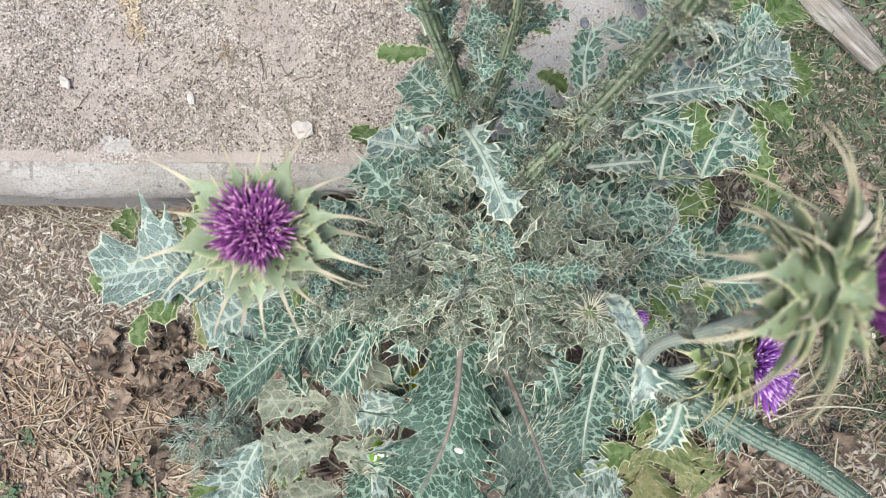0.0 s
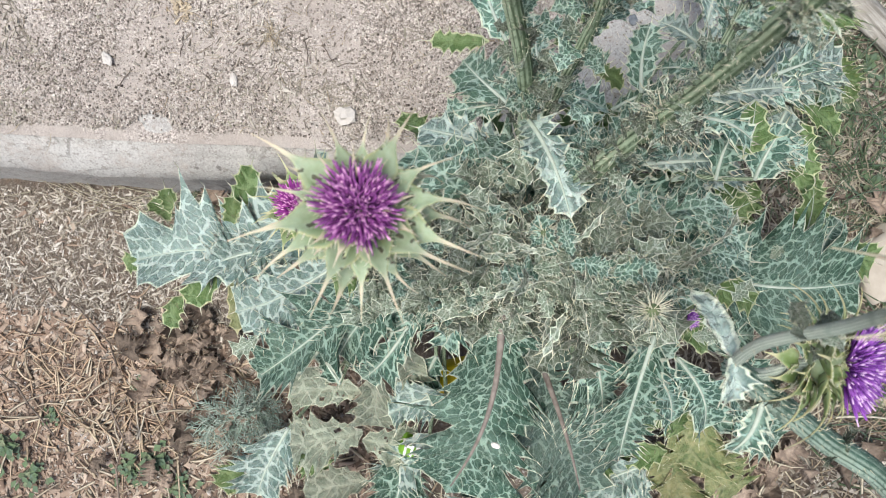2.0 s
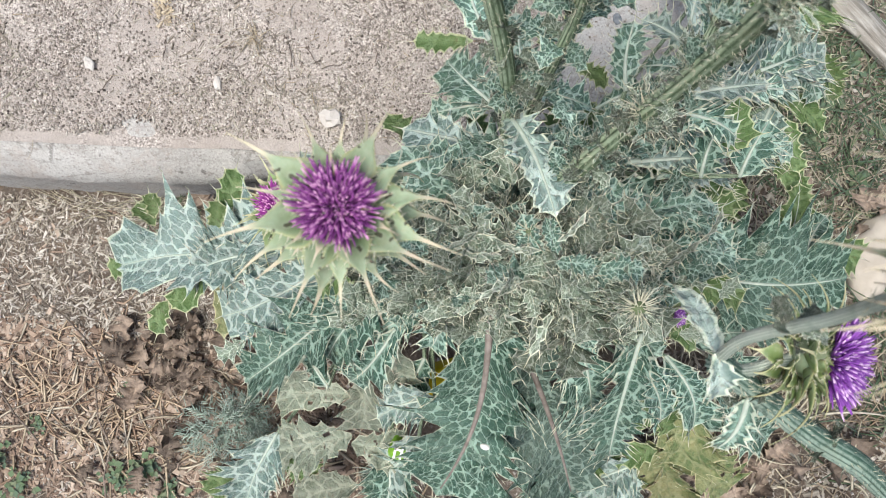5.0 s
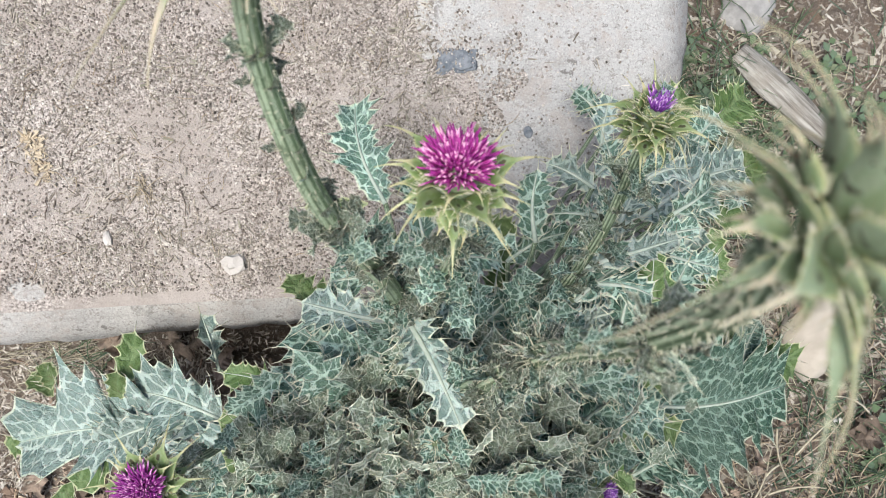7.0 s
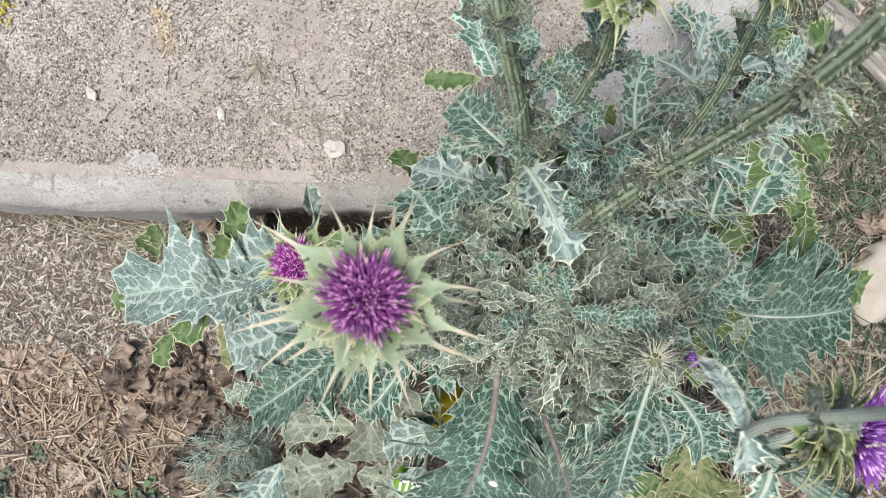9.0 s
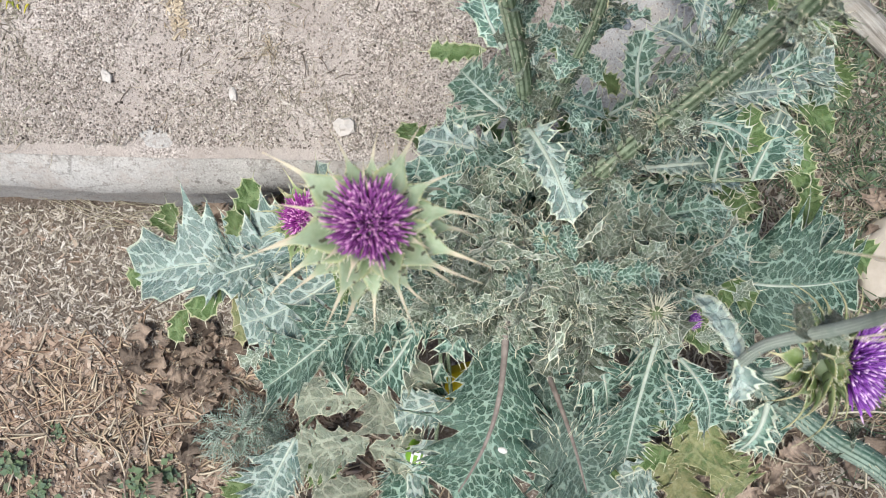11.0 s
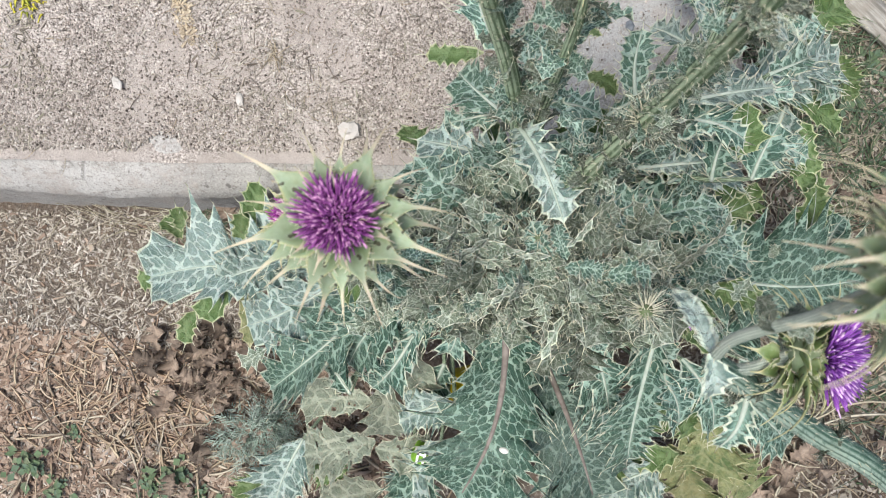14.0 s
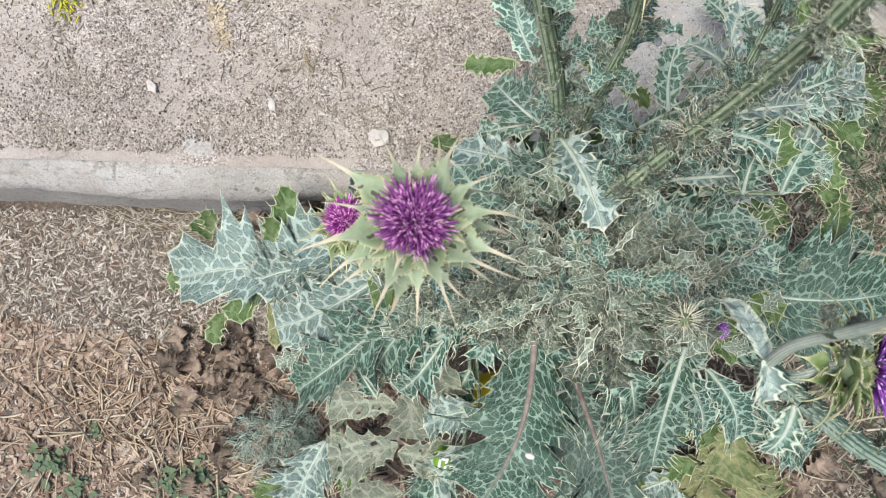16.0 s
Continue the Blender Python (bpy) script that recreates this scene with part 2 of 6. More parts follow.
# ground materials
k = Mat("soil", 0.95, 0.1)
g = k.geo()
n1, n2, n3 = k.noise(3.0, 5.0, g), k.noise(26.0, 8.0, g, 0.7), k.noise(190.0, 4.0, g, 0.7)
c = k.mix(k.step(n1, 0.38, 0.62), (0.10, 0.080, 0.065), (0.165, 0.136, 0.113))
c = k.mix(k.step(n2, 0.45, 0.7), c, (0.19, 0.14, 0.105))
c = k.mix(k.math("MULTIPLY", k.step(n3, 0.52, 0.66), 0.6), c, (0.46, 0.41, 0.365))
c = k.mix(k.math("MULTIPLY", k.step(n3, 0.44, 0.34), 0.5), c, (0.11, 0.085, 0.065))
k.color(c).bump(k.math("ADD", k.math("MULTIPLY", n2, 0.7), n3), 0.9, 0.006)
SOIL = k.m

k = Mat("sandy_dirt", 0.95, 0.1)
g = k.geo()
n1, n2, n3 = k.noise(7.0, 5.0, g), k.noise(40.0, 8.0, g, 0.75), k.noise(330.0, 5.0, g, 0.8)
calm = k.math("ADD", 0.12, k.math("MULTIPLY", k.step(k.noise(8.0, 4.0, g, 0.65), 0.42, 0.56), 0.95))
c = k.mix(k.step(n1, 0.35, 0.65), (0.48, 0.425, 0.387), (0.575, 0.515, 0.477))
c = k.mix(k.math("MULTIPLY", k.step(n2, 0.5, 0.72), 0.55), c, (0.30, 0.245, 0.215))
c = k.mix(k.math("MULTIPLY", k.math("MULTIPLY", k.step(n3, 0.52, 0.58), calm), 0.9), c, (0.80, 0.74, 0.69))
c = k.mix(k.math("MULTIPLY", k.math("MULTIPLY", k.step(n3, 0.475, 0.41), calm), 0.85), c, (0.12, 0.10, 0.088))
k.color(c).bump(k.math("ADD", k.math("MULTIPLY", n2, 0.6), n3), 0.8, 0.004)
DIRT = k.m

k = Mat("old_concrete", 0.9, 0.15)
g = k.geo()
n1, n2, n3 = k.noise(5.0, 6.0, g), k.noise(45.0, 7.0, g, 0.7), k.noise(260.0, 4.0, g, 0.7)
c = k.mix(k.step(n1, 0.35, 0.65), (0.45, 0.44, 0.425), (0.56, 0.55, 0.53))
c = k.mix(k.math("MULTIPLY", k.step(n2, 0.52, 0.7), 0.5), c, (0.34, 0.31, 0.285))
c = k.mix(k.math("MULTIPLY", k.step(n3, 0.56, 0.66), 0.6), c, (0.24, 0.225, 0.21))
st = k.node("ShaderNodeTexNoise", Vector=k.node("ShaderNodeMapping", Vector=g, Scale=(9.0, 9.0, 60.0)), Scale=1.0, Detail=5.0)
c = k.mix(k.math("MULTIPLY", k.step(st, 0.57, 0.70), 0.35), c, (0.26, 0.24, 0.22))
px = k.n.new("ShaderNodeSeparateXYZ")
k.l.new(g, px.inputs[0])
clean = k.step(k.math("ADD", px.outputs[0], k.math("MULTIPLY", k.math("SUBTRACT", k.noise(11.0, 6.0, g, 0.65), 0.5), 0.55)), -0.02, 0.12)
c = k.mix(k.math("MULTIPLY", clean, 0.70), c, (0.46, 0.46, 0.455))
blot = k.step(k.noise(20.0, 6.0, g, 0.7), 0.50, 0.62)
c = k.mix(k.math("MULTIPLY", blot, 0.35), c, (0.27, 0.25, 0.235))
warp = k.node("ShaderNodeVectorMath", settings={}, i0=g, i1=k.node("ShaderNodeMapping", Vector=k.node("ShaderNodeCombineXYZ", X=n2, Y=n2, Z=n1), Scale=(0.05, 0.05, 0.05)))
crack = k.node("ShaderNodeTexVoronoi", settings={"feature": "DISTANCE_TO_EDGE"}, Vector=warp, Scale=8.0)
c = k.mix(k.math("MULTIPLY", k.step(crack, 0.022, 0.006), k.math("MULTIPLY", k.step(n1, 0.45, 0.6), 0.6)), c, (0.13, 0.12, 0.11))
pits = k.step(k.noise(55.0, 3.0, g, 0.6), 0.66, 0.70)
c = k.mix(k.math("MULTIPLY", pits, 0.7), c, (0.12, 0.11, 0.10))
speck = k.step(k.noise(90.0, 6.0, g, 0.75), 0.54, 0.61)
c = k.mix(k.math("MULTIPLY", speck, 0.6), c, (0.30, 0.275, 0.255))
sand = k.noise(360.0, 4.0, g, 0.8)
c = k.mix(k.math("MULTIPLY", k.step(sand, 0.55, 0.62), 0.55), c, (0.22, 0.20, 0.19))
c = k.mix(k.math("MULTIPLY", k.step(sand, 0.46, 0.38), 0.5), c, (0.70, 0.68, 0.65))
dust = k.math("MULTIPLY", k.step(k.noise(16.0, 9.0, g, 0.8), 0.50, 0.60), 0.5)
c = k.mix(dust, c, (0.44, 0.385, 0.35))
k.color(c).bump(k.math("ADD", n2, k.math("MULTIPLY", n3, 0.5)), 0.7, 0.003)
CONCRETE = k.m


def chips(name, *cols):
    k = Mat(name, 0.85, 0.15)
    i = k.island()
    c = k.ramp(i, *[(j / (len(cols) - 1), c) for j, c in enumerate(cols)])
    c = k.mix(k.math("MULTIPLY", k.step(k.noise(120.0, 4.0), 0.45, 0.7), 0.4), c, (0.14, 0.11, 0.09))
    k.color(c)
    return k.m


CHIP = chips("dry_chips", (0.08, 0.066, 0.055), (0.54, 0.495, 0.43), (0.12, 0.100, 0.082), (0.44, 0.395, 0.325), (0.72, 0.68, 0.62), (0.26, 0.225, 0.18), (0.58, 0.53, 0.45))
GRIT = chips("grit", (0.06, 0.050, 0.044), (0.56, 0.50, 0.45), (0.20, 0.17, 0.15), (0.76, 0.71, 0.66), (0.14, 0.115, 0.10), (0.64, 0.58, 0.53))
STRAW = chips("dry_grass", (0.56, 0.47, 0.34), (0.38, 0.29, 0.20), (0.64, 0.57, 0.45), (0.26, 0.20, 0.145))
RUST = chips("reddish_dry_stalks", (0.46, 0.32, 0.22), (0.60, 0.48, 0.35), (0.30, 0.20, 0.14), (0.68, 0.57, 0.43))
WEED = chips("green_weed", (0.075, 0.12, 0.065), (0.13, 0.19, 0.105), (0.11, 0.17, 0.125), (0.22, 0.26, 0.155))
CREAM = chips("cream_dry_grass", (0.60, 0.55, 0.42), (0.52, 0.46, 0.34), (0.68, 0.64, 0.53))
FEATHER = chips("grey_green_needles", (0.25, 0.35, 0.285), (0.38, 0.48, 0.41), (0.52, 0.60, 0.53))
DEAD = plain("dead_leaf", (0.135, 0.104, 0.084), (0.30, 0.235, 0.185), 60, per="rand", bump=0.9, amount=0.5)
BROWN = chips("brown_leaf_bits", (0.11, 0.072, 0.054), (0.40, 0.30, 0.23), (0.17, 0.118, 0.09), (0.52, 0.42, 0.34), (0.31, 0.22, 0.165))
GREYBITS = chips("grey_plant_bits", (0.15, 0.13, 0.11), (0.42, 0.38, 0.32), (0.22, 0.20, 0.165), (0.52, 0.48, 0.41), (0.28, 0.27, 0.20))
STRAWGREY = chips("grey_dry_grass", (0.54, 0.49, 0.37), (0.36, 0.32, 0.23), (0.62, 0.57, 0.46), (0.24, 0.23, 0.15))
STONE = plain("pale_stone", (0.56, 0.52, 0.48), (0.68, 0.64, 0.60), 30, per="rand", amount=0.1, bump=0.4)
ROCK = plain("beige_rock", (0.42, 0.37, 0.31), (0.52, 0.47, 0.40), 25, bump=0.4)
BLUESTONE = plain("dark_blue_stain", (0.13, 0.15, 0.175), (0.27, 0.29, 0.315), 110, bump=0.6)
k = Mat("weathered_wood", 0.9, 0.15)
gr = k.node("ShaderNodeTexNoise", Vector=k.node("ShaderNodeMapping", Vector=k.obj(), Scale=(7.0, 150.0, 150.0)), Scale=1.0, Detail=7.0, Roughness=0.7)
c = k.ramp(gr, (0.34, (0.10, 0.085, 0.07)), (0.48, (0.32, 0.30, 0.27)), (0.62, (0.52, 0.50, 0.46)))
c = k.mix(k.math("MULTIPLY", k.step(k.noise(25.0, 5.0), 0.5, 0.68), 0.5), c, (0.28, 0.25, 0.21))
k.color(c).bump(gr, 1.0, 0.004)
WOOD = k.m
SHELL = plain("white_shell", (0.70, 0.68, 0.63), (0.80, 0.78, 0.74), 200, 0.4)
YELLOWP = plain("yellow_plastic", (0.66, 0.50, 0.02), (0.72, 0.56, 0.03), 30, 0.35, 0.1)
GREENP = plain("green_plastic", (0.16, 0.34, 0.03), (0.22, 0.42, 0.05), 30, 0.35, 0.1)
WHITEP = plain("white_print", (0.78, 0.80, 0.82), (0.82, 0.83, 0.84), 30, 0.4, 0.05)
TWIG = plain("dark_twig", (0.10, 0.075, 0.06), (0.22, 0.18, 0.15), 90, per="rand")
DRYFLOWER = chips("ochre_dry_flower", (0.50, 0.41, 0.29), (0.64, 0.55, 0.42), (0.32, 0.25, 0.17))
YELLOWFL = chips("yellow_flower", (0.70, 0.60, 0.05), (0.60, 0.55, 0.08), (0.35, 0.42, 0.08))

# ---------------------------------------------------------------- mesh helpers


def mesh_of(name, verts, faces, mats, slots=None, uv=None, uvn=None, smooth=True):
    me = bpy.data.meshes.new(name)
    me.from_pydata([tuple(v) for v in verts], [], faces)
    for m in mats:
        me.materials.append(m)
    if slots is not None:
        me.polygons.foreach_set("material_index", slots)
    li = np.empty(len(me.loops), dtype=np.int32)
    me.loops.foreach_get("vertex_index", li)
    for nm, data in (("metres", uv), ("normal", uvn)):
        if data is not None:
            layer = me.uv_layers.new(name=nm)
            layer.data.foreach_set("uv", np.asarray(data, dtype=np.float32)[li].ravel())
    me.polygons.foreach_set("use_smooth", [smooth] * len(me.polygons))
    me.update()
    return me


def part(name, me, parent, m=None, label=""):
    """Link a mesh as one object under a thing or a part; m is its pose in the world."""
    ob = new(name, me)
    if m is not None:
        ob.matrix_world = m
    if parent is not None:
        ob.parent = parent
        ob.matrix_parent_inverse = parent_world(parent).inverted()
    if label:
        ob["label"] = label
    return ob


def parent_world(ob):
    w = ob.matrix_basis.copy()
    if ob.parent is not None:
        w = parent_world(ob.parent) @ ob.matrix_parent_inverse @ w
    return w


def aim(base, tip, roll=0.0):
    """Pose with x from base to tip, z as far up as can be; roll in degrees about x."""
    b, t = Vector(base), Vector(tip)
    x = (t - b).normalized()
    y = Vector((0, 0, 1)).cross(x)
    if y.length < 0.05:
        y = Vector((0, 1, 0)).cross(x) if abs(x.y) < 0.9 else Vector((1, 0, 0))
    y.normalize()
    z = x.cross(y)
    rot = Matrix((x, y, z)).transposed().to_4x4()
    return Matrix.Translation(b) @ rot @ Matrix.Rotation(radians(roll), 4, "X")


def spine_geometry(verts, faces, slots, uvs, uvn, p, d, length, r):
    """Adds one three-sided thorn."""
    d = d.normalized()
    a = d.orthogonal().normalized()
    b = d.cross(a)
    i = len(verts)
    for j in range(3):
        w = 2 * math.pi * j / 3
        verts.append(p + (a * math.cos(w) + b * math.sin(w)) * r - d * r)
    verts.append(p + d * length)
    for j in range(3):
        faces.append((i + j, i + (j + 1) % 3, i + 3))
        slots.append(1)
    uvs.extend([(0.0, 0.0)] * 4)
    uvn.extend([(1.0, 1.0)] * 4)


def leaf_mesh(name, length, width, seed, mat, lobes=6, depth=0.36, teeth=4, ruffle=0.12, arch=0.12, fold=0.18, spine=0.0095, nv=4, droop=0.0, holes=0, taper=0.5):
    """A spiny, lobed thistle leaf along x with its base at the origin. Each side is a row of lobes, each lobe a row of thorn-tipped teeth.
    arch: rise of the middle; fold: rise of the halves; taper: how soon it narrows to the tip."""
    rnd = random.Random(seed)
    [rnd.uniform(-0.12, 0.12) for _ in range(4)]
    bend = rnd.uniform(-0.08, 0.08)
    verts, faces, slots, uvs, uvn = [], [], [], [], []
    most = teeth
    if most > 2 and width < 0.075:
        most = 3 if width > 0.05 else 2

    def mid(u):
        return Vector((length * u, bend * length * math.sin(math.pi * u), arch * length * math.sin(math.pi * min(1, u * 0.95)) - droop * length * u * u))

    def envelope(u):
        e = 0.34 + 0.66 * min(1.0, max(0.0, u) / 0.42) ** 0.8
        if u > taper:
            e *= math.sqrt(max(0.0, 1 - ((u - taper) / (1.03 - taper)) ** 2.4))
        return max(0.05, e) * width / 2

    for s in (-1, 1):
        # corners of the margin: where along the leaf, how far out, how high, whether a thorn sits there
        corner = [(0.0, 0.10 * width / 2, 0.0, 0)]
        shift = rnd.uniform(-0.3, 0.3) / lobes if lobes > 2 else 0.0
        for k_ in range(lobes):
            a, b = 0.03 + 0.93 * k_ / lobes, 0.03 + 0.93 * (k_ + 1) / lobes
            if 0 < k_:
                a += shift
            if k_ < lobes - 1:
                b += shift
            size = rnd.uniform(0.72, 1.20)
            lift = rnd.uniform(-1.0, 1.5) * ruffle * width
            teeth = most if most < 3 else rnd.choice((most - 1, most, most))
            for i in range(teeth):
                f = (i + 0.5) / teeth
                h = 1 - 0.62 * abs(2 * f - 1) ** 1.3 if teeth > 1 else 1.0
                u = a + (b - a) * (f + rnd.uniform(-0.24, 0.24) / teeth)
                w = envelope(u) * (1 - depth + depth * h * 1.2) * size * rnd.uniform(0.84, 1.14)
                twist = lift * h + rnd.uniform(-0.8, 1.0) * ruffle * width * 0.6
                corner.append((u, w, twist, 1))
                if i < teeth - 1:
                    un = a + (b - a) * ((i + 1) / teeth + rnd.uniform(-0.06, 0.06))
                    hn = 1 - 0.62 * abs(2 * (i + 1) / teeth - 1) ** 1.3
                    corner.append((un, envelope(un) * (1 - depth + depth * hn) * size * rnd.uniform(0.62, 0.82), lift * hn * 0.8 - 0.12 * ruffle * width, 0))
            if k_ < lobes - 1:
                corner.append((b, envelope(b) * (1 - depth) * rnd.uniform(0.8, 1.15), -0.30 * ruffle * width, 0))
        corner.append((0.985, 0.016 * width + 0.0004, 0.0, 0))
        edge = []
        for (u0, w0, z0, t0), (u1, w1, z1, t1) in zip(corner, corner[1:]):
            n = 3 if nv > 3 else 1 if nv < 3 else 2
            for i in range(n):
                f = i / n
                g = f ** 1.5 if t1 and not t0 else 1 - (1 - f) ** 1.5 if t0 and not t1 else f
                edge.append((u0 + (u1 - u0) * f, w0 + (w1 - w0) * g, z0 + (z1 - z0) * g, t0 if i == 0 else 0))
        edge.append(corner[-1])
        m = len(edge)
        us = [q[0] for q in edge]
        us = [sum(us[max(0, i - 3):i + 4]) / len(us[max(0, i - 3):i + 4]) for i in range(m)]
        us[0], us[-1] = 0.0, 1.0
        start = len(verts)
        rows = nv + 1
        for i, (u, w, zt, tip) in enumerate(edge):
            c0, c1 = mid(us[i]), mid(u)
            fwd = 0.20 * w * (1 - 0.6 * u)
            lip = max(0.45, 1 - 0.0032 / max(w, 0.0033))
            for j in range(rows + 1):
                v = 1.0 if j == rows else lip * (j / nv) if j < rows else lip
                y = s * v * w
                z = fold * v * w * 1.2 + zt * v ** 1.5
                z += width * v * (1 - 0.5 * v) * (0.10 * noise.noise(Vector((u * length * 42, y * 42, seed))) + 0.05 * noise.noise(Vector((u * length * 110, y * 110, seed + 9))))
                verts.append(c0 * (1 - v) + c1 * v + Vector((fwd * v * v, y, z)))
                uvs.append(((us[i] * (1 - v) + u * v) * length + fwd * v * v, y))
                uvn.append((u, max(0.0, 1 - (1 - v) * w / 0.012)))
        cols = rows + 1
        skip = set()
        for _ in range(holes):
            hi, hj = rnd.randrange(m // 5, max(m // 5 + 1, m - 5)), rnd.randrange(1, max(2, cols - 2))
            for q in range(rnd.randint(1, 3)):
                skip.add((hi + q, hj))
        for i in range(m - 1):
            for j in range(cols - 1):
                if (i, j) in skip:
                    continue
                a = start + i * cols + j
                faces.append((a, a + cols, a + cols + 1, a + 1) if s > 0 else (a, a + 1, a + cols + 1, a + cols))
                slots.append(0)
        for i, (u, w, zt, tip) in enumerate(edge):
            if tip:
                p, q = verts[start + i * cols + cols - 1], verts[start + i * cols + cols - 3]
                d = (p - q).normalized() + Vector((0.35, 0, 0.15 + rnd.uniform(-0.35, 0.5)))
                spine_geometry(verts, faces, slots, uvs, uvn, p, d, spine * rnd.uniform(0.55, 1.35), 0.00034 + 0.045 * spine)
    spine_geometry(verts, faces, slots, uvs, uvn, mid(1.0), Vector((1, 0, 0.1)), spine * 1.5, 0.0005 + 0.045 * spine)
    return mesh_of(name, verts, faces, [mat, SPINE], slots, uvs, uvn)


def rib_mesh(name, length, arch, seed, mat, r0, droop=0.0, bend=None):
    """The raised midrib of a leaf made with the same length, arch and seed."""
    rnd = random.Random(seed)
    [rnd.uniform(-0.12, 0.12) for _ in range(4)]
    bend = rnd.uniform(-0.08, 0.08)
    pts = []
    for i in range(17):
        u = i / 16 * 0.95
        pts.append(Vector((length * u, bend * length * math.sin(math.pi * u), arch * length * math.sin(math.pi * min(1, u * 0.95)) - droop * length * u * u + 0.0008)))
    return tube_mesh(name, pts, [r0 * (1 - 0.8 * i / 16) for i in range(17)], mat, sides=6)


def tube_mesh(name, pts, radii, mat, sides=8, ribs=0, rib_depth=0.12, extra=None):
    verts, faces, uvs, slots, uvn = [], [], [], [], []
    pts = [Vector(p) for p in pts]
    up = None
    run = 0.0
    n = len(pts)
    for i, p in enumerate(pts):
        t = (pts[min(i + 1, n - 1)] - pts[max(i - 1, 0)]).normalized()
        if up is None:
            up = t.orthogonal().normalized()
        up = (up - t * up.dot(t)).normalized()
        side = t.cross(up)
        if i:
            run += (p - pts[i - 1]).length
        for j in range(sides):
            w = 2 * math.pi * j / sides
            r = radii[i] * (1 + (rib_depth * math.cos(ribs * w) if ribs else 0))
            verts.append(p + (up * math.cos(w) + side * math.sin(w)) * r)
            uvs.append((run, j / sides))
            uvn.append((i / (n - 1), 0.0))
    for i in range(n - 1):
        for j in range(sides):
            a, b = i * sides + j, i * sides + (j + 1) % sides
            faces.append((a, b, b + sides, a + sides))
            slots.append(0)
    faces.append(tuple(reversed(range(sides))))
    slots.append(0)
    faces.append(tuple(range((n - 1) * sides, n * sides)))
    slots.append(0)
    if extra:
        rnd = random.Random(extra[0])
        for _ in range(extra[1]):
            i = rnd.randrange(1, n - 1)
            j = rnd.randrange(sides)
            p = verts[i * sides + j]
            d = (p - pts[i]).normalized() + Vector((rnd.uniform(-0.5, 0.5), rnd.uniform(-0.5, 0.5), rnd.uniform(-0.2, 0.6)))
            spine_geometry(verts, faces, slots, uvs, uvn, p, d, extra[2] * rnd.uniform(0.3, 1.2), 0.00045)
    return mesh_of(name, verts, faces, [mat, SPINE], slots, uvs, uvn)


def smooth_line(points, per=8):
    """Catmull-Rom through the given points."""
    p = [Vector(q) for q in points]
    p = [p[0] * 2 - p[1]] + p + [p[-1] * 2 - p[-2]]
    out = []
    for i in range(1, len(p) - 2):
        for s in range(per):
            t = s / per
            a, b, c, d = p[i - 1], p[i], p[i + 1], p[i + 2]
            out.append(0.5 * ((2 * b) + (c - a) * t + (2 * a - 5 * b + 4 * c - d) * t * t + (3 * b - 3 * c + d - a) * t ** 3))
    out.append(p[-2])
    return out


def empty(name, at):
    ob = new(name)
    ob.matrix_world = Matrix.Translation(at)
    ob.empty_display_size = 0.02
    return ob


# ---------------------------------------------------------------- flower heads

def bract_mesh(name, length, width, seed, up=0.25, curl=0.5, mat=None, blade=0.46):
    """A thistle bract along x: a broad thorny blade that narrows, with hollow flanks, to a long stiff spine."""
    rnd = random.Random(seed)
    nu, nv = 18, 2
    verts, faces, slots, uvs, uvn = [], [], [], [], []
    side = rnd.uniform(-0.16, 0.16)
    for i in range(nu + 1):
        u = i / nu
        if u < 0.24:
            w = width / 2 * (0.66 + 0.34 * math.sin(math.pi / 2 * u / 0.24))
        elif u < blade:
            w = width / 2 * (0.12 + 0.88 * (1 - (u - 0.24) / (blade - 0.24)) ** 1.25)
        else:
            w = width / 2 * max(0.03, 0.12 * (1 - (u - blade) / (1 - blade)))
        bend = max(0.0, u - 0.3)
        c = Vector((length * u, side * length * u * u, up * length * math.sin(u * 1.9) - curl * length * bend * bend))
        th = 0.0006 + 0.0012 * (1 - u)
        for layer in (0, 1):
            for j in range(-nv, nv + 1):
                v = j / nv
                verts.append(c + Vector((0, v * w, 0.32 * abs(v) * w * (1 - u * 0.5) - layer * th * (1 - 0.6 * abs(v)))))
                uvs.append((u * length, v * w))
                uvn.append((u, abs(v)))
    cols = 2 * (2 * nv + 1)
    m = 2 * nv + 1
    for i in range(nu):
        for j in range(m - 1):
            a = i * cols + j
            faces.append((a, a + cols, a + cols + 1, a + 1))
            b = a + m
            faces.append((b + 1, b + cols + 1, b + cols, b))
        a, b = i * cols, i * cols + m
        faces.append((a, b, b + cols, a + cols))
        a, b = i * cols + m - 1, i * cols + 2 * m - 1
        faces.append((a + cols, b + cols, b, a))
    slots = [0] * len(faces)
    for s in (-1, 1):
        for q in (2, 3, 4, 5, 6, 8):
            p = verts[q * cols + (0 if s < 0 else m - 1)]
            spine_geometry(verts, faces, slots, uvs, uvn, p, Vector((0.6, s * 0.8, 0.25)), 0.0042 * rnd.uniform(0.4, 1.4), 0.00042)
    return mesh_of(name, verts, faces, [mat or BRACT, SPINE], slots, uvs, uvn)


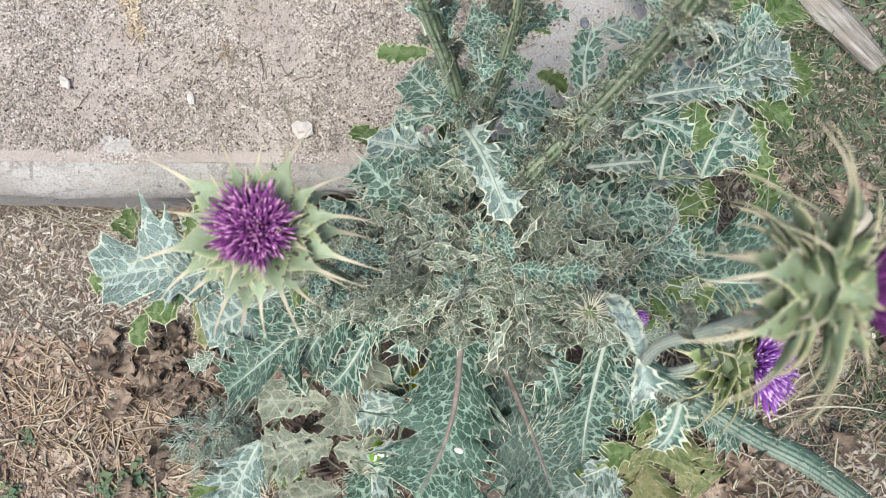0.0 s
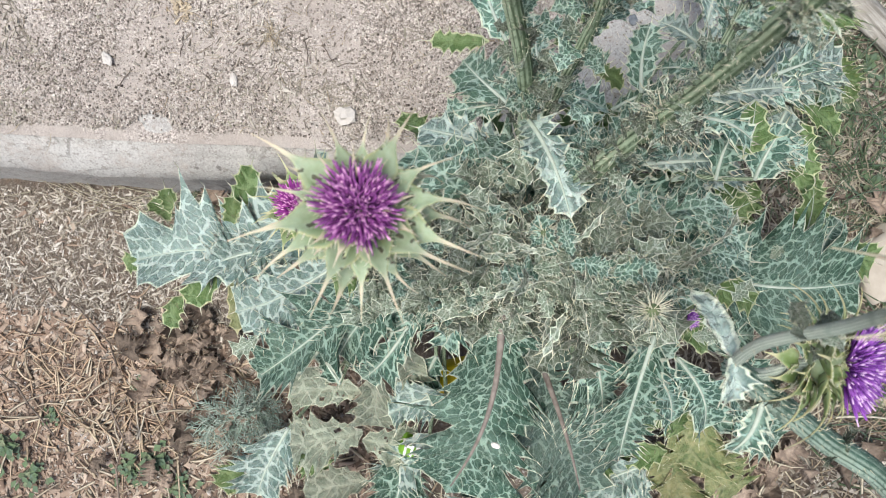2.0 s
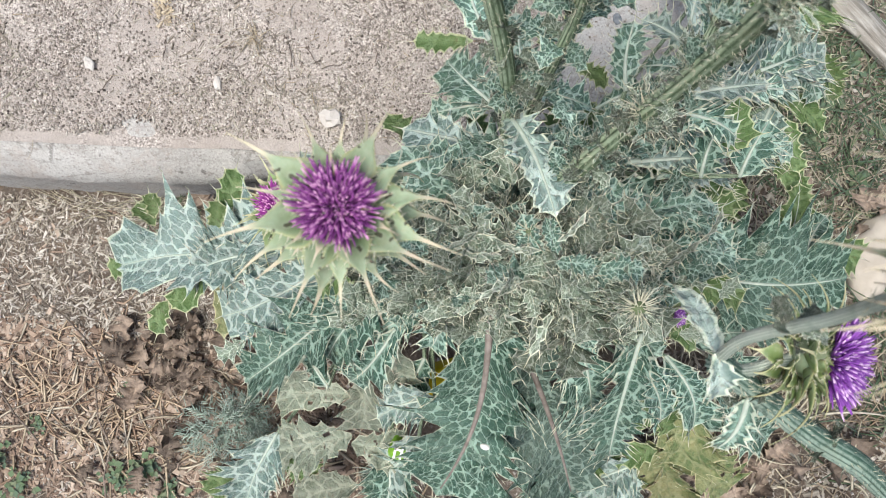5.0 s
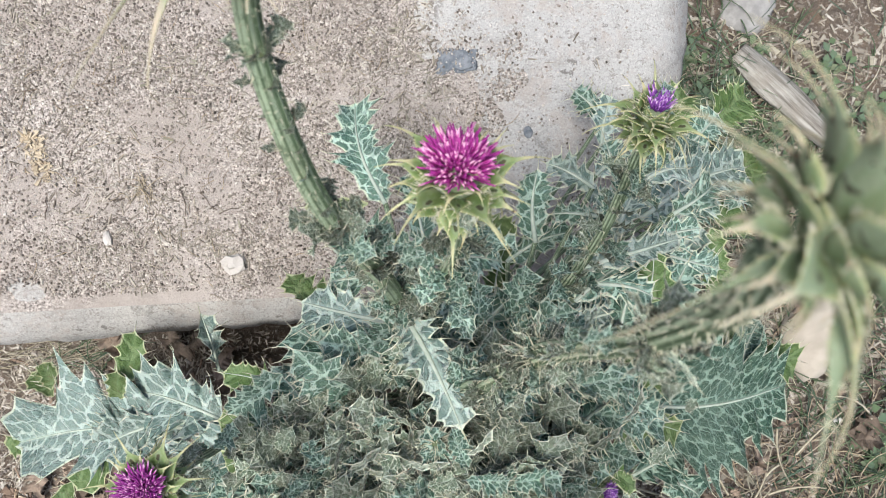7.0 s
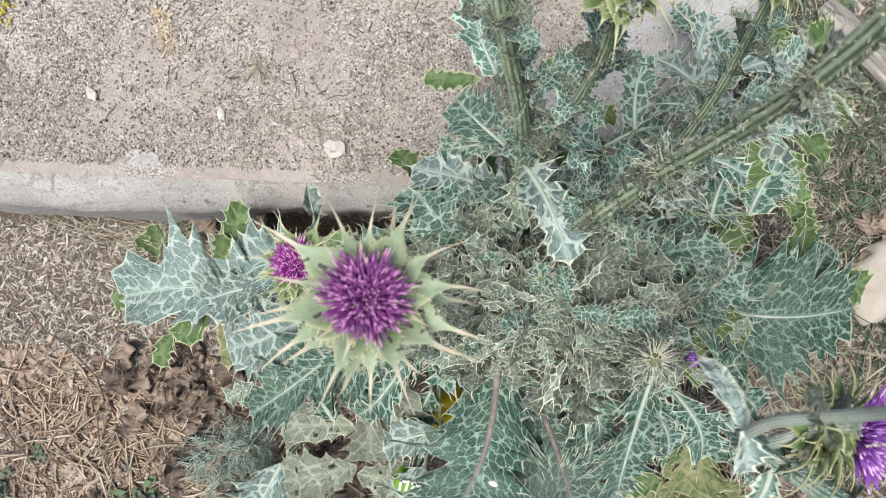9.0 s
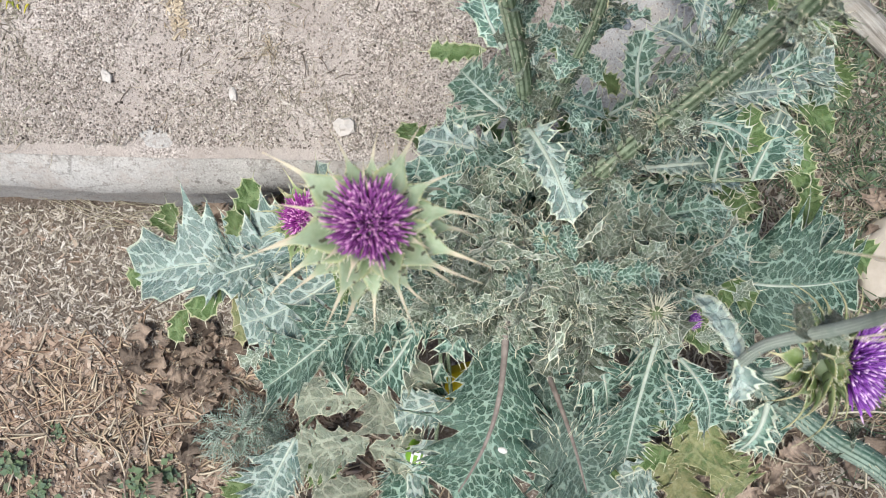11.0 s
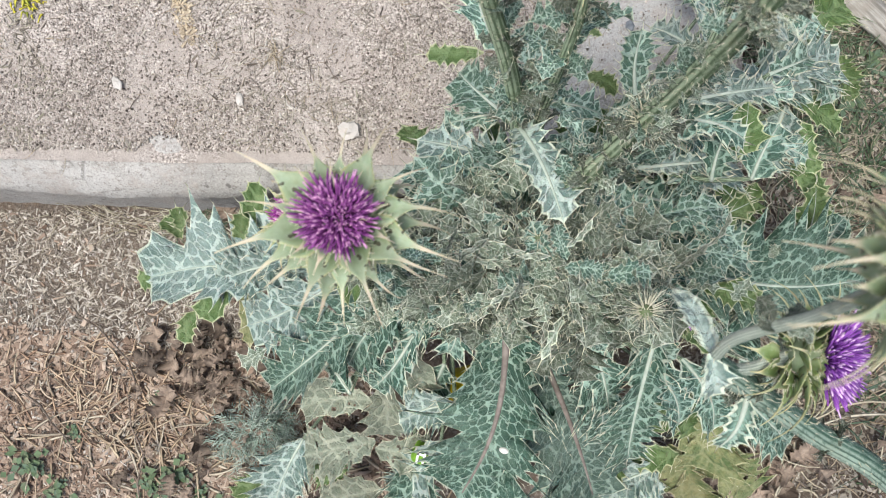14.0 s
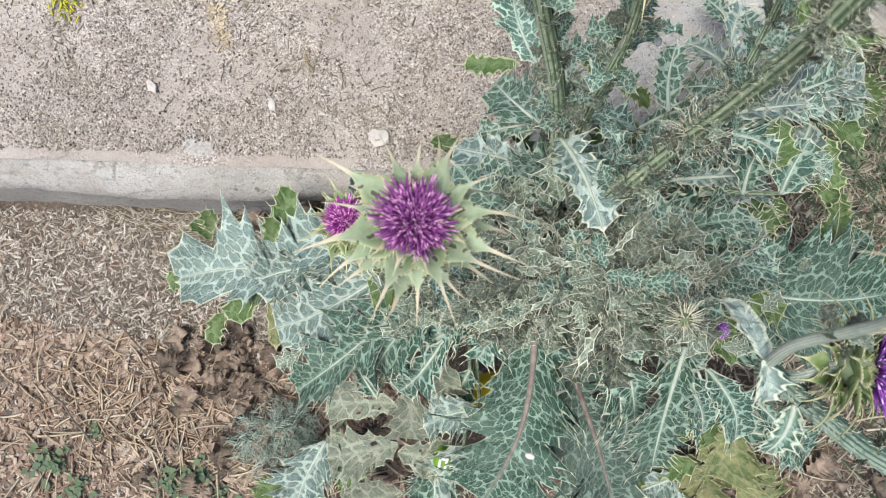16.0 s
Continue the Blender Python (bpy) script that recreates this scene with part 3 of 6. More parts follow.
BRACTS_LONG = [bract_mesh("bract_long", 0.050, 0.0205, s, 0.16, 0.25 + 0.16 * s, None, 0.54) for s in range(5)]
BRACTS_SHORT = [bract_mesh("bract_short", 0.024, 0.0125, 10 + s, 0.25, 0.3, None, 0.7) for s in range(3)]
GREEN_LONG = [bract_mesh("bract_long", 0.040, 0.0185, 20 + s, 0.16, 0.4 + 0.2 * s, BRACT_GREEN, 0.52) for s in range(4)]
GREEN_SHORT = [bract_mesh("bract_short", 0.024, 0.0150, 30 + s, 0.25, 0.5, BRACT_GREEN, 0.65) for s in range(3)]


def floret_mesh(name, radius, height, count, seed, mat, spread=1.0):
    """A brush of many thin florets that fan out from the head's mouth."""
    rnd = random.Random(seed)
    verts, faces, uvn = [], [], []
    for i in range(count):
        f = ((i + 0.5) / count) ** 0.60
        w = i * 2.39996 + rnd.uniform(-0.15, 0.15)
        lean = f * spread * rnd.uniform(0.85, 1.12)
        d = Vector((math.cos(w) * math.sin(lean), math.sin(w) * math.sin(lean), math.cos(lean)))
        p0 = Vector((math.cos(w), math.sin(w), 0)) * f * radius * 0.32
        ln = height * rnd.uniform(0.72, 1.16) * (0.80 + 0.2 * f)
        curve = Vector((rnd.uniform(-1, 1), rnd.uniform(-1, 1), rnd.uniform(-0.4, 0.6))) * ln * 0.22
        a = d.orthogonal().normalized()
        b = d.cross(a)
        base = len(verts)
        for kk, (t, r) in enumerate(((0.0, 0.0004), (0.45, 0.00046), (0.82, 0.00062), (1.0, 0.00034))):
            c = p0 + d * ln * t + curve * t * t
            for j in range(3):
                q = 2 * math.pi * j / 3
                verts.append(c + (a * math.cos(q) + b * math.sin(q)) * r * 1.15)
                uvn.append((t, 0.0))
        for kk in range(3):
            for j in range(3):
                x, y = base + kk * 3 + j, base + kk * 3 + (j + 1) % 3
                faces.append((x, y, y + 3, x + 3))
        faces.append((base + 9, base + 10, base + 11))
    return mesh_of(name, verts, faces, [mat], None, uvn, uvn)


def cup_mesh(name, r):
    """The scaly green globe under the florets."""
    verts, faces, uvn = [], [], []
    nr, ns = 10, 20
    for i in range(nr + 1):
        w = math.pi * (0.06 + 0.94 * i / nr) * 0.86 + 0.35
        for j in range(ns):
            a = 2 * math.pi * (j + 0.5 * (i % 2)) / ns
            rr = r * (1 + 0.05 * ((i + j) % 2))
            verts.append(Vector((rr * math.sin(w) * math.cos(a), rr * math.sin(w) * math.sin(a), rr * 1.05 * math.cos(w) - r * 0.55)))
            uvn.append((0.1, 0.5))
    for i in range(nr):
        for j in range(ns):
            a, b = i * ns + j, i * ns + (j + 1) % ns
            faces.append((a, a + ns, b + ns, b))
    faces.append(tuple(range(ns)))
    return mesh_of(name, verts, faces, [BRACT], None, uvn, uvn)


def flower_head(plant, at, axis, scale, seed, mat, spread=1.0, radius=0.0190, height=0.0185, count=720, longs=11, shorts=9, size=1.0, lift=0.0, label="", green=False, cup=0.0145):
    """Head with cup, florets and rings of spiny bracts, a part of its plant. axis points out of the flower."""
    rnd = random.Random(seed)
    z = Vector(axis).normalized()
    x = z.orthogonal().normalized()
    y = z.cross(x)
    m = Matrix.Translation(at) @ Matrix((x, y, z)).transposed().to_4x4() @ Matrix.Scale(scale, 4)
    head = part("flower_head", cup_mesh("cup", cup), plant, m, label)
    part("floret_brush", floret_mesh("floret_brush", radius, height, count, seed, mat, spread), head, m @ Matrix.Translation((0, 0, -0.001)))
    BL, BS = (GREEN_LONG, GREEN_SHORT) if green else (BRACTS_LONG, BRACTS_SHORT)
    for n, meshes, rad, zz, tilt in ((11, BS, 0.0122, -0.005, 58), (shorts, BS, 0.0142, -0.006, 30), (longs, BL, 0.0150, -0.010, 10), (10, BS, 0.0150, -0.016, -14), (max(6, longs - 4), BL, 0.0135, -0.019, -20), (9, BS, 0.0120, -0.024, -50)):
        off = rnd.uniform(0, 6)
        for i in range(n):
            a = off + 2 * math.pi * (i + rnd.uniform(-0.22, 0.22)) / n
            s = size * rnd.uniform(0.72, 1.12)
            t = tilt + lift + rnd.uniform(-12, 12)
            pm = m @ Matrix.Rotation(a, 4, "Z") @ Matrix.Translation((rad * cup / 0.0145, 0, zz)) @ Matrix.Rotation(radians(-t), 4, "Y") @ Matrix.Rotation(radians(rnd.uniform(-16, 16)), 4, "X") @ Matrix.Scale(s * (0.7 if tilt > 50 else 1.0), 4)
            part("bract", rnd.choice(meshes), head, pm)
    return head


def bud_mesh(name, r, length, seed, share=1.0):
    """A closed bud whose scales run out into long pale thorns."""
    rnd = random.Random(seed)
    bm = bmesh.new()
    bmesh.ops.create_icosphere(bm, subdivisions=3, radius=r)
    old = [f for f in bm.faces if f.calc_center_median().z > -0.6 * r and rnd.random() < share]
    for f in old:
        f.material_index = 0
    bmesh.ops.inset_individual(bm, faces=old, thickness=r * 0.06)
    for f in old:
        f.material_index = 1
        c = f.calc_center_median()
        d = c.normalized()
        made = bmesh.ops.poke(bm, faces=[f])
        for v in made["verts"]:
            v.co = c + (d + Vector((rnd.uniform(-0.25, 0.25), rnd.uniform(-0.25, 0.25), rnd.uniform(0, 0.3)))) * length * rnd.uniform(0.5, 1.2)
    me = bpy.data.meshes.new(name)
    bm.to_mesh(me)
    bm.free()
    me.materials.append(BRACT)
    me.materials.append(SPINE)
    return me


# ---------------------------------------------------------------- ground, slab and dirt

def soil_height(x, y):
    n = noise.fractal(Vector((x * 4, y * 4, 0)), 1.0, 2.0, 4) * 0.012 + noise.noise(Vector((x * 30, y * 30, 3))) * 0.003
    # hollow under the slab
    e = math.exp(-((x + 0.12) / 0.17) ** 6) * min(1.0, max(0.0, (y - 0.16) / 0.08)) * (1.0 if y < 0.6 else 0.0)
    far = min(1.0, max(0.0, (math.hypot(x, y) - 1.5) / 10))
    return n * (1 + 4 * far) - 0.11 * e


def axis_steps(lo, hi, fine, ratio=1.35, limit=300.0):
    v, out = hi, []
    a = list(np.arange(lo, hi + 1e-6, fine))
    s = fine
    up = []
    while v < limit:
        s *= ratio
        v += s
        up.append(v)
    v, s, down = lo, fine, []
    while v > -limit:
        s *= ratio
        v -= s
        down.append(v)
    return down[::-1] + a + up


def grid_mesh(name, xs, ys, fn, mat):
    verts = [(x, y, fn(x, y)) for y in ys for x in xs]
    n = len(xs)
    faces = [(j * n + i, j * n + i + 1, (j + 1) * n + i + 1, (j + 1) * n + i) for j in range(len(ys) - 1) for i in range(n - 1)]
    return mesh_of(name, verts, faces, [mat])


ground = new("ground", grid_mesh("ground", axis_steps(-1.1, 1.1, 0.012), axis_steps(-0.6, 1.0, 0.012), soil_height, SOIL))
tagged(ground, "grey-brown bare soil strewn with chips and dry stalks", "ground", kind="structure")


def slab_top(y):
    return 0.216 + 0.10 * max(0.0, min(y, 1.2) - 0.22)


def slab_mesh():
    """A concrete slab with a worn rounded edge, a broken corner and a hollow washed out under its front."""
    plan = [(-4.0, 0.222), (-2.0, 0.222), (-1.2, 0.222)]
    plan += [(-1.2 + 0.008 * i, 0.222 - 0.004 * math.sin(i * 0.084)) for i in range(1, 166)]
    plan += [(0.15, 0.235), (0.18, 0.262), (0.22, 0.295), (0.26, 0.33), (0.29, 0.365), (0.325, 0.405), (0.355, 0.445), (0.38, 0.485), (0.392, 0.52), (0.402, 0.56), (0.41, 0.62), (0.415, 0.7), (0.42, 0.8), (0.42, 1.2), (0.42, 2.2)]
    fine = []
    for (x0, y0), (x1, y1) in zip(plan, plan[1:]):
        n = 1 if x0 < 0.12 or y0 > 0.85 else 6
        fine += [(x0 + (x1 - x0) * i / n, y0 + (y1 - y0) * i / n) for i in range(n)]
    plan = [Vector((x, y, 0)) for x, y in fine + [plan[-1]]]
    prof = [(0.10, 0.0), (0.05, -0.001), (0.034, -0.004), (0.020, -0.011), (0.008, -0.022), (-0.003, -0.036), (-0.012, -0.051), (-0.018, -0.066), (-0.016, -0.078), (-0.010, -0.15), (-0.004, -0.34)]
    verts, faces = [], []
    for i, p in enumerate(plan):
        t = (plan[min(i + 10, len(plan) - 1)] - plan[max(i - 10, 0)]).normalized()
        inn = Vector((-t.y, t.x, 0))
        cut = math.exp(-((p.x + 0.10) / 0.185) ** 6) if p.y < 0.26 else 0.0
        for kk, (d, z) in enumerate(prof):
            j = noise.noise(Vector((p.x * 22, p.y * 22, z * 40))) * 0.0050 + noise.noise(Vector((p.x * 6, p.y * 6, z * 10))) * 0.005 + noise.noise(Vector((p.x * 70, p.y * 70, z * 90))) * 0.002
            if p.x > 0.12 and p.y < 0.9 and kk > 0:
                j += noise.fractal(Vector((p.x * 16, p.y * 16, 2)), 0.8, 2.0, 5) * (0.010 if kk > 1 else 0.004)
            back = cut * 0.34 * min(1.0, max(0.0, (-z - 0.066) / 0.012))
            q = p + inn * (d + back + (j if 1 <= kk else 0))
            verts.append(Vector((q.x, q.y, slab_top(q.y) + z + (min(0.002, j * 0.5) if kk > 1 else 0))))
    m = len(prof)
    for i in range(len(plan) - 1):
        for j in range(m - 1):
            a = i * m + j
            faces.append((a, a + 1, a + m + 1, a + m))
    ring = [i * m for i in range(len(plan))]
    verts.append(Vector((-4.0, 2.2, slab_top(2.2))))
    faces.append(tuple(ring + [len(verts) - 1]))
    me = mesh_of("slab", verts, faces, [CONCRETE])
    bm = bmesh.new()
    bm.from_mesh(me)
    bmesh.ops.triangulate(bm, faces=[f for f in bm.faces if len(f.verts) > 4])
    bmesh.ops.recalc_face_normals(bm, faces=bm.faces)
    bm.to_mesh(me)
    bm.free()
    return me


slab = new("concrete_slab", slab_mesh())
tagged(slab, "worn grey concrete slab with a rounded edge and broken corner", "slab", kind="structure")


def dirt_cover(x, y):
    """How deep the dirt lies on the slab; negative where the concrete is bare."""
    n = noise.fractal(Vector((x * 5, y * 5, 7)), 1.0, 2.0, 5)
    d = (y - 0.243 - 0.036 * math.exp(-((x + 0.39) / 0.09) ** 2)) / 0.03 + n * 1.5
    right = (0.10 - x) / 0.10 + (y - 0.45) * 0.4 + n * (1.6 if x < 0.1 else 0.9)
    m = min(d, right, 3.0)
    back = max(0.0, min(0.2, y - 0.27)) * 0.17
    left = min(1.0, max(0.0, (0.10 - x) / 0.34))
    if m < 0:
        return max(-0.012, m * 0.006)
    return min(m, 1.0) * 0.005 + back * left * min(1.0, m) + n * 0.003


def dirt_height(x, y):
    return slab_top(y) + dirt_cover(x, y) + noise.noise(Vector((x * 40, y * 40, 1))) * 0.0012


dirt = new("dirt_layer", grid_mesh("dirt", [-3.95 + 0.1 * i for i in range(26)] + list(np.arange(-1.36, 0.34, 0.0060)), list(np.arange(0.236, 1.0, 0.0060)) + [1.0 + 0.07 * i for i in range(1, 17)], dirt_height, DIRT))
tagged(dirt, "pinkish sandy dirt with grit lying on the slab", "dirt", kind="structure")


def under(x, y):
    """Height of what one would step on at this place."""
    if y > 0.25 and (x < 0.13 or (x < 0.36 and y > 0.25 + (x - 0.13) * 1.1)):
        return max(dirt_height(x, y), slab_top(y))
    return soil_height(x, y)


# ---------------------------------------------------------------- litter

def thinned(rnd, x, y, area):
    """True for a piece that falls away near the outer rim of its field."""
    d = min(x - area[0], area[1] - x, y - area[2] if area[2] < 0 else 1.0, area[3] - y if area[3] > 0.5 else 1.0)
    return rnd.random() > d / 0.13


def scatter_boxes(name, count, area, size, mat, seed, height, accept=None, thin=True):
    """Many small chips, each a bevel-free splinter of random turn, as one mesh."""
    rnd = random.Random(seed)
    verts, faces = [], []
    made = 0
    while made < count:
        x, y = rnd.uniform(area[0], area[1]), rnd.uniform(area[2], area[3])
        if (accept and rnd.random() > accept(x, y)) or (thin and thinned(rnd, x, y, area)):
            continue
        made += 1
        ln = size[0] * rnd.uniform(0.4, 1.0) ** 1.5
        wd = ln * rnd.uniform(size[1], size[2])
        th = min(wd, 0.0022) * 0.7
        m = Matrix.Translation((x, y, height(x, y) + th * 0.7)) @ Euler((rnd.uniform(-0.5, 0.5), rnd.uniform(-0.4, 0.4), rnd.uniform(0, 6.3))).to_matrix().to_4x4()
        b = len(verts)
        tp = rnd.uniform(0.3, 1.0)
        for sx, sy, sz in ((-1, -1, -1), (1, -tp, -1), (1, tp, -1), (-1, 1, -1), (-1, -0.8, 1), (1, -tp * 0.7, 1), (1, tp * 0.7, 1), (-1, 0.8, 1)):
            verts.append(m @ Vector((sx * ln / 2, sy * wd / 2, sz * th / 2)))
        faces += [(b + 4, b + 5, b + 6, b + 7), (b, b + 1, b + 5, b + 4), (b + 1, b + 2, b + 6, b + 5), (b + 2, b + 3, b + 7, b + 6), (b + 3, b, b + 4, b + 7)]
    return new(name, mesh_of(name, verts, faces, [mat], smooth=False))


def scatter_grit(name, count, area, r, mat, seed, height, accept=None):
    rnd = random.Random(seed)
    verts, faces = [], []
    base = [Vector(v) for v in ((1, 0, 0), (-1, 0, 0), (0, 1, 0), (0, -1, 0), (0, 0, 1), (0, 0, -1))]
    tri = [(0, 2, 4), (2, 1, 4), (1, 3, 4), (3, 0, 4), (2, 0, 5), (1, 2, 5), (3, 1, 5), (0, 3, 5)]
    made = 0
    while made < count:
        x, y = rnd.uniform(area[0], area[1]), rnd.uniform(area[2], area[3])
        if (accept and rnd.random() > accept(x, y)) or thinned(rnd, x, y, area):
            continue
        made += 1
        s = r * rnd.uniform(0.3, 1.0) ** 2
        e = Euler((rnd.uniform(0, 6), rnd.uniform(0, 6), rnd.uniform(0, 6))).to_matrix()
        b = len(verts)
        c = Vector((x, y, height(x, y) + s * 0.3))
        for v in base:
            verts.append(c + e @ (v * s * rnd.uniform(0.7, 1.2)))
        faces += [(i + b, j + b, kk + b) for i, j, kk in tri]
    return new(name, mesh_of(name, verts, faces, [mat], smooth=False))


def scatter_blades(name, count, centre, spread, length, radius, mat, seed, height, rise=0.3, curl=2.5, accept=None, heading=None):
    """Thin bent stalks or blades, each a three-sided strand, as one mesh."""
    rnd = random.Random(seed)
    verts, faces = [], []
    made = 0
    while made < count:
        x, y = rnd.gauss(centre[0], spread[0]), rnd.gauss(centre[1], spread[1])
        if accept and rnd.random() > accept(x, y):
            continue
        made += 1
        h = height(x, y) + rnd.uniform(0, 0.006)
        w = rnd.uniform(0, 6.3) if heading is None else rnd.gauss(heading[0], heading[1])
        ln = length * rnd.uniform(0.4, 1.2)
        k_ = rnd.uniform(-curl, curl)
        el = rise * rnd.uniform(0.0, 1.0)
        p = Vector((x, y, h))
        seg = 6
        b = len(verts)
        for i in range(seg + 1):
            r = radius * (1 - 0.75 * i / seg)
            s = Vector((-math.sin(w), math.cos(w), 0))
            verts += [p + s * r, p - s * r, p + Vector((0, 0, r * 0.45))]
            p = p + Vector((math.cos(w) * math.cos(el), math.sin(w) * math.cos(el), math.sin(el))) * ln / seg
            w += k_ / seg
            el -= rise * 1.2 / seg * rnd.uniform(0.5, 1.4)
            if p.z < h - 0.004:
                el = abs(el) * 0.5
        for i in range(seg):
            for j in range(3):
                q, q2 = b + i * 3 + j, b + i * 3 + (j + 1) % 3
                faces.append((q, q2, q2 + 3, q + 3))
    return new(name, mesh_of(name, verts, faces, [mat]))


def on_slab(x, y):
    return 1.0 if dirt_cover(x, y) > -0.002 and y < 0.95 else 0.05


def patchy(x, y):
    """Litter gathers in drifts and leaves bare sand between."""
    n = noise.fractal(Vector((x * 7, y * 7, 2)), 1.0, 2.0, 4)
    return on_slab(x, y) * (1.0 if n > 0.12 else 0.30 if n > -0.12 else 0.05)


def sandy(x, y):
    n = noise.fractal(Vector((x * 6, y * 6, 11)), 1.0, 2.0, 4)
    return on_slab(x, y) * (1.0 if n > -0.05 else 0.25)


def off_slab(x, y):
    return 0.0 if (y > 0.205 and x < 0.16) or (x < 0.4 and y > 0.205 + max(0, x - 0.13) * 1.25) else 1.0


def left_soil(x, y):
    if not off_slab(x, y):
        return 0.0
    return 1.0 if y > -0.02 - 0.2 * (x + 0.6) else 0.35


tagged(scatter_boxes("wood_chips", 14000, (-1.1, -0.15, -0.40, 0.215), (0.0165, 0.08, 0.26), CHIP, 3, soil_height, left_soil), "pale wood chips and splinters on the soil", "wood chips", kind="stuff")
tagged(scatter_boxes("dirt_chips", 6500, (-0.8, 0.33, 0.24, 0.8), (0.0150, 0.05, 0.17), CHIP, 4, under, patchy), "tiny dry splinters in the dirt", "plant litter", kind="stuff")
tagged(scatter_grit("grit_on_dirt", 90000, (-0.8, 0.36, 0.24, 0.8), 0.0026, GRIT, 5, under, sandy), "sand grains and grit on the slab", "grit", kind="stuff")
tagged(scatter_grit("grit_on_soil", 6000, (-1.0, 0.95, -0.4, 0.6), 0.0045, GRIT, 6, soil_height, off_slab), "small grit on the soil", "grit", kind="stuff")
tagged(scatter_boxes("litter_right", 4500, (0.2, 1.05, -0.4, 0.85), (0.02, 0.1, 0.4), CHIP, 7, soil_height, off_slab), "broken dry leaf and stalk pieces on the soil", "plant litter", kind="stuff")
def clumps(x, y):
    n = noise.fractal(Vector((x * 9, y * 9, 4)), 1.0, 2.0, 4)
    return on_slab(x, y) * (1.0 if n > 0.28 else 0.06)


tagged(scatter_boxes("dark_litter", 3200, (-0.8, 0.2, 0.25, 0.8), (0.014, 0.06, 0.25), GREYBITS, 24, under, clumps), "clumps of broken dark plant bits on the dirt", "plant litter", kind="stuff")


def front_left(x, y):
    return off_slab(x, y) * (1.0 if y < 0.0 - 0.12 * (x + 0.6) else 0.04)


tagged(scatter_boxes("leaf_bits", 6500, (-1.0, -0.1, -0.36, 0.2), (0.030, 0.09, 0.40), BROWN, 17, soil_height, front_left), "broken brown leaf and stalk bits covering the soil", "plant litter", kind="stuff")
tagged(scatter_boxes("leaf_bits_right", 4500, (0.2, 1.0, -0.4, 0.7), (0.024, 0.12, 0.4), GREYBITS, 18, soil_height, off_slab), "broken brown leaf bits on the soil", "plant litter", kind="stuff")
tagged(scatter_blades("reddish_stalks", 330, (-0.58, -0.10), (0.15, 0.055), 0.048, 0.0021, RUST, 8, soil_height, 0.5, 0.9, off_slab), "curled reddish dry stalks on the soil", "dry stalks", kind="stuff")
tagged(scatter_blades("brown_stalks", 330, (-0.45, -0.17), (0.18, 0.075), 0.060, 0.0026, STRAW, 9, soil_height, 0.5, 0.7, off_slab), "tangled brown dry stalks", "dry stalks", kind="stuff")
tagged(scatter_blades("dry_straw", 420, (0.54, -0.05), (0.16, 0.13), 0.11, 0.0013, STRAW, 10, soil_height, 0.6, 2.4, off_slab), "dry straw-coloured grass on the soil", "dry grass", kind="stuff")
tagged(scatter_blades("dry_straw_back", 1000, (0.60, 0.33), (0.14, 0.17), 0.07, 0.0014, STRAWGREY, 11, soil_height, 0.6, 2.6, off_slab), "dry tangled grass beside the slab", "dry grass", kind="stuff")
tagged(scatter_blades("green_grass", 850, (0.66, 0.32), (0.11, 0.17), 0.075, 0.0015, WEED, 12, soil_height, 0.9, 1.6, off_slab), "short green grass among dry stalks", "grass", kind="stuff")
tagged(scatter_blades("slab_end_grass", 420, (0.50, 0.47), (0.06, 0.10), 0.10, 0.0016, WEED, 15, soil_height, 1.1, 1.2, off_slab), "narrow green grass blades at the slab end", "grass", kind="stuff")
tagged(scatter_blades("front_weeds", 260, (0.70, -0.02), (0.09, 0.09), 0.09, 0.0018, WEED, 16, soil_height, 1.0, 1.2, off_slab), "thin green weeds among dry stalks", "weeds", kind="stuff")
tagged(scatter_blades("straw_blades", 46, (0.47, -0.10), (0.09, 0.09), 0.10, 0.0026, CREAM, 26, lambda x, y: soil_height(x, y) + 0.02, 0.5, 1.8, off_slab), "broad cream dry grass blades on the soil", "dry grass", kind="stuff")
tagged(scatter_blades("slab_foot_grass", 26, (-0.46, 0.175), (0.025, 0.014), 0.11, 0.0011, WEED, 44, soil_height, 0.8, 1.0, None, (0.3, 0.8)), "thin green grass blades at the slab's foot", "grass", kind="stuff")
tagged(scatter_blades("edge_grass", 70, (-0.50, 0.190), (0.07, 0.012), 0.10, 0.0009, STRAWGREY, 13, soil_height, 0.5, 0.8, None, (3.14, 0.5)), "thin grass along the foot of the slab", "grass", kind="stuff")
tagged(scatter_blades("dirt_straw", 260, (-0.2, 0.42), (0.25, 0.12), 0.028, 0.0006, STRAW, 14, dirt_height, 0.25, 1.6, on_slab), "fine straw bits on the dirt", "plant litter", kind="stuff")

# ---------------------------------------------------------------- the large thistle

thistle = tagged(empty("milk_thistle", (0.03, 0.10, 0.0)), "tall milk thistle with marbled spiny leaves and purple flower heads", "thistle")


STEM_LINES = []


def stem(plant, points, r0, r1, mat=STEM, ribs=9, thorns=0, seed=0, label=""):
    line = smooth_line(points, 14)
    n = len(line)
    rad = [r0 + (r1 - r0) * i / (n - 1) for i in range(n)]
    if plant is thistle:
        STEM_LINES.extend(Vector(p) for p in line)
    return part("stem", tube_mesh("stem", line, rad, mat, 39, ribs, 0.11, (seed, thorns, 0.0055)), plant, None, label)


def open_front(x, y):
    """The gap in the crown over the base of the two big front leaves."""
    return (-0.09 < x < 0.075 and y < 0.020) or (0.075 <= x < 0.20 and y < 0.0)


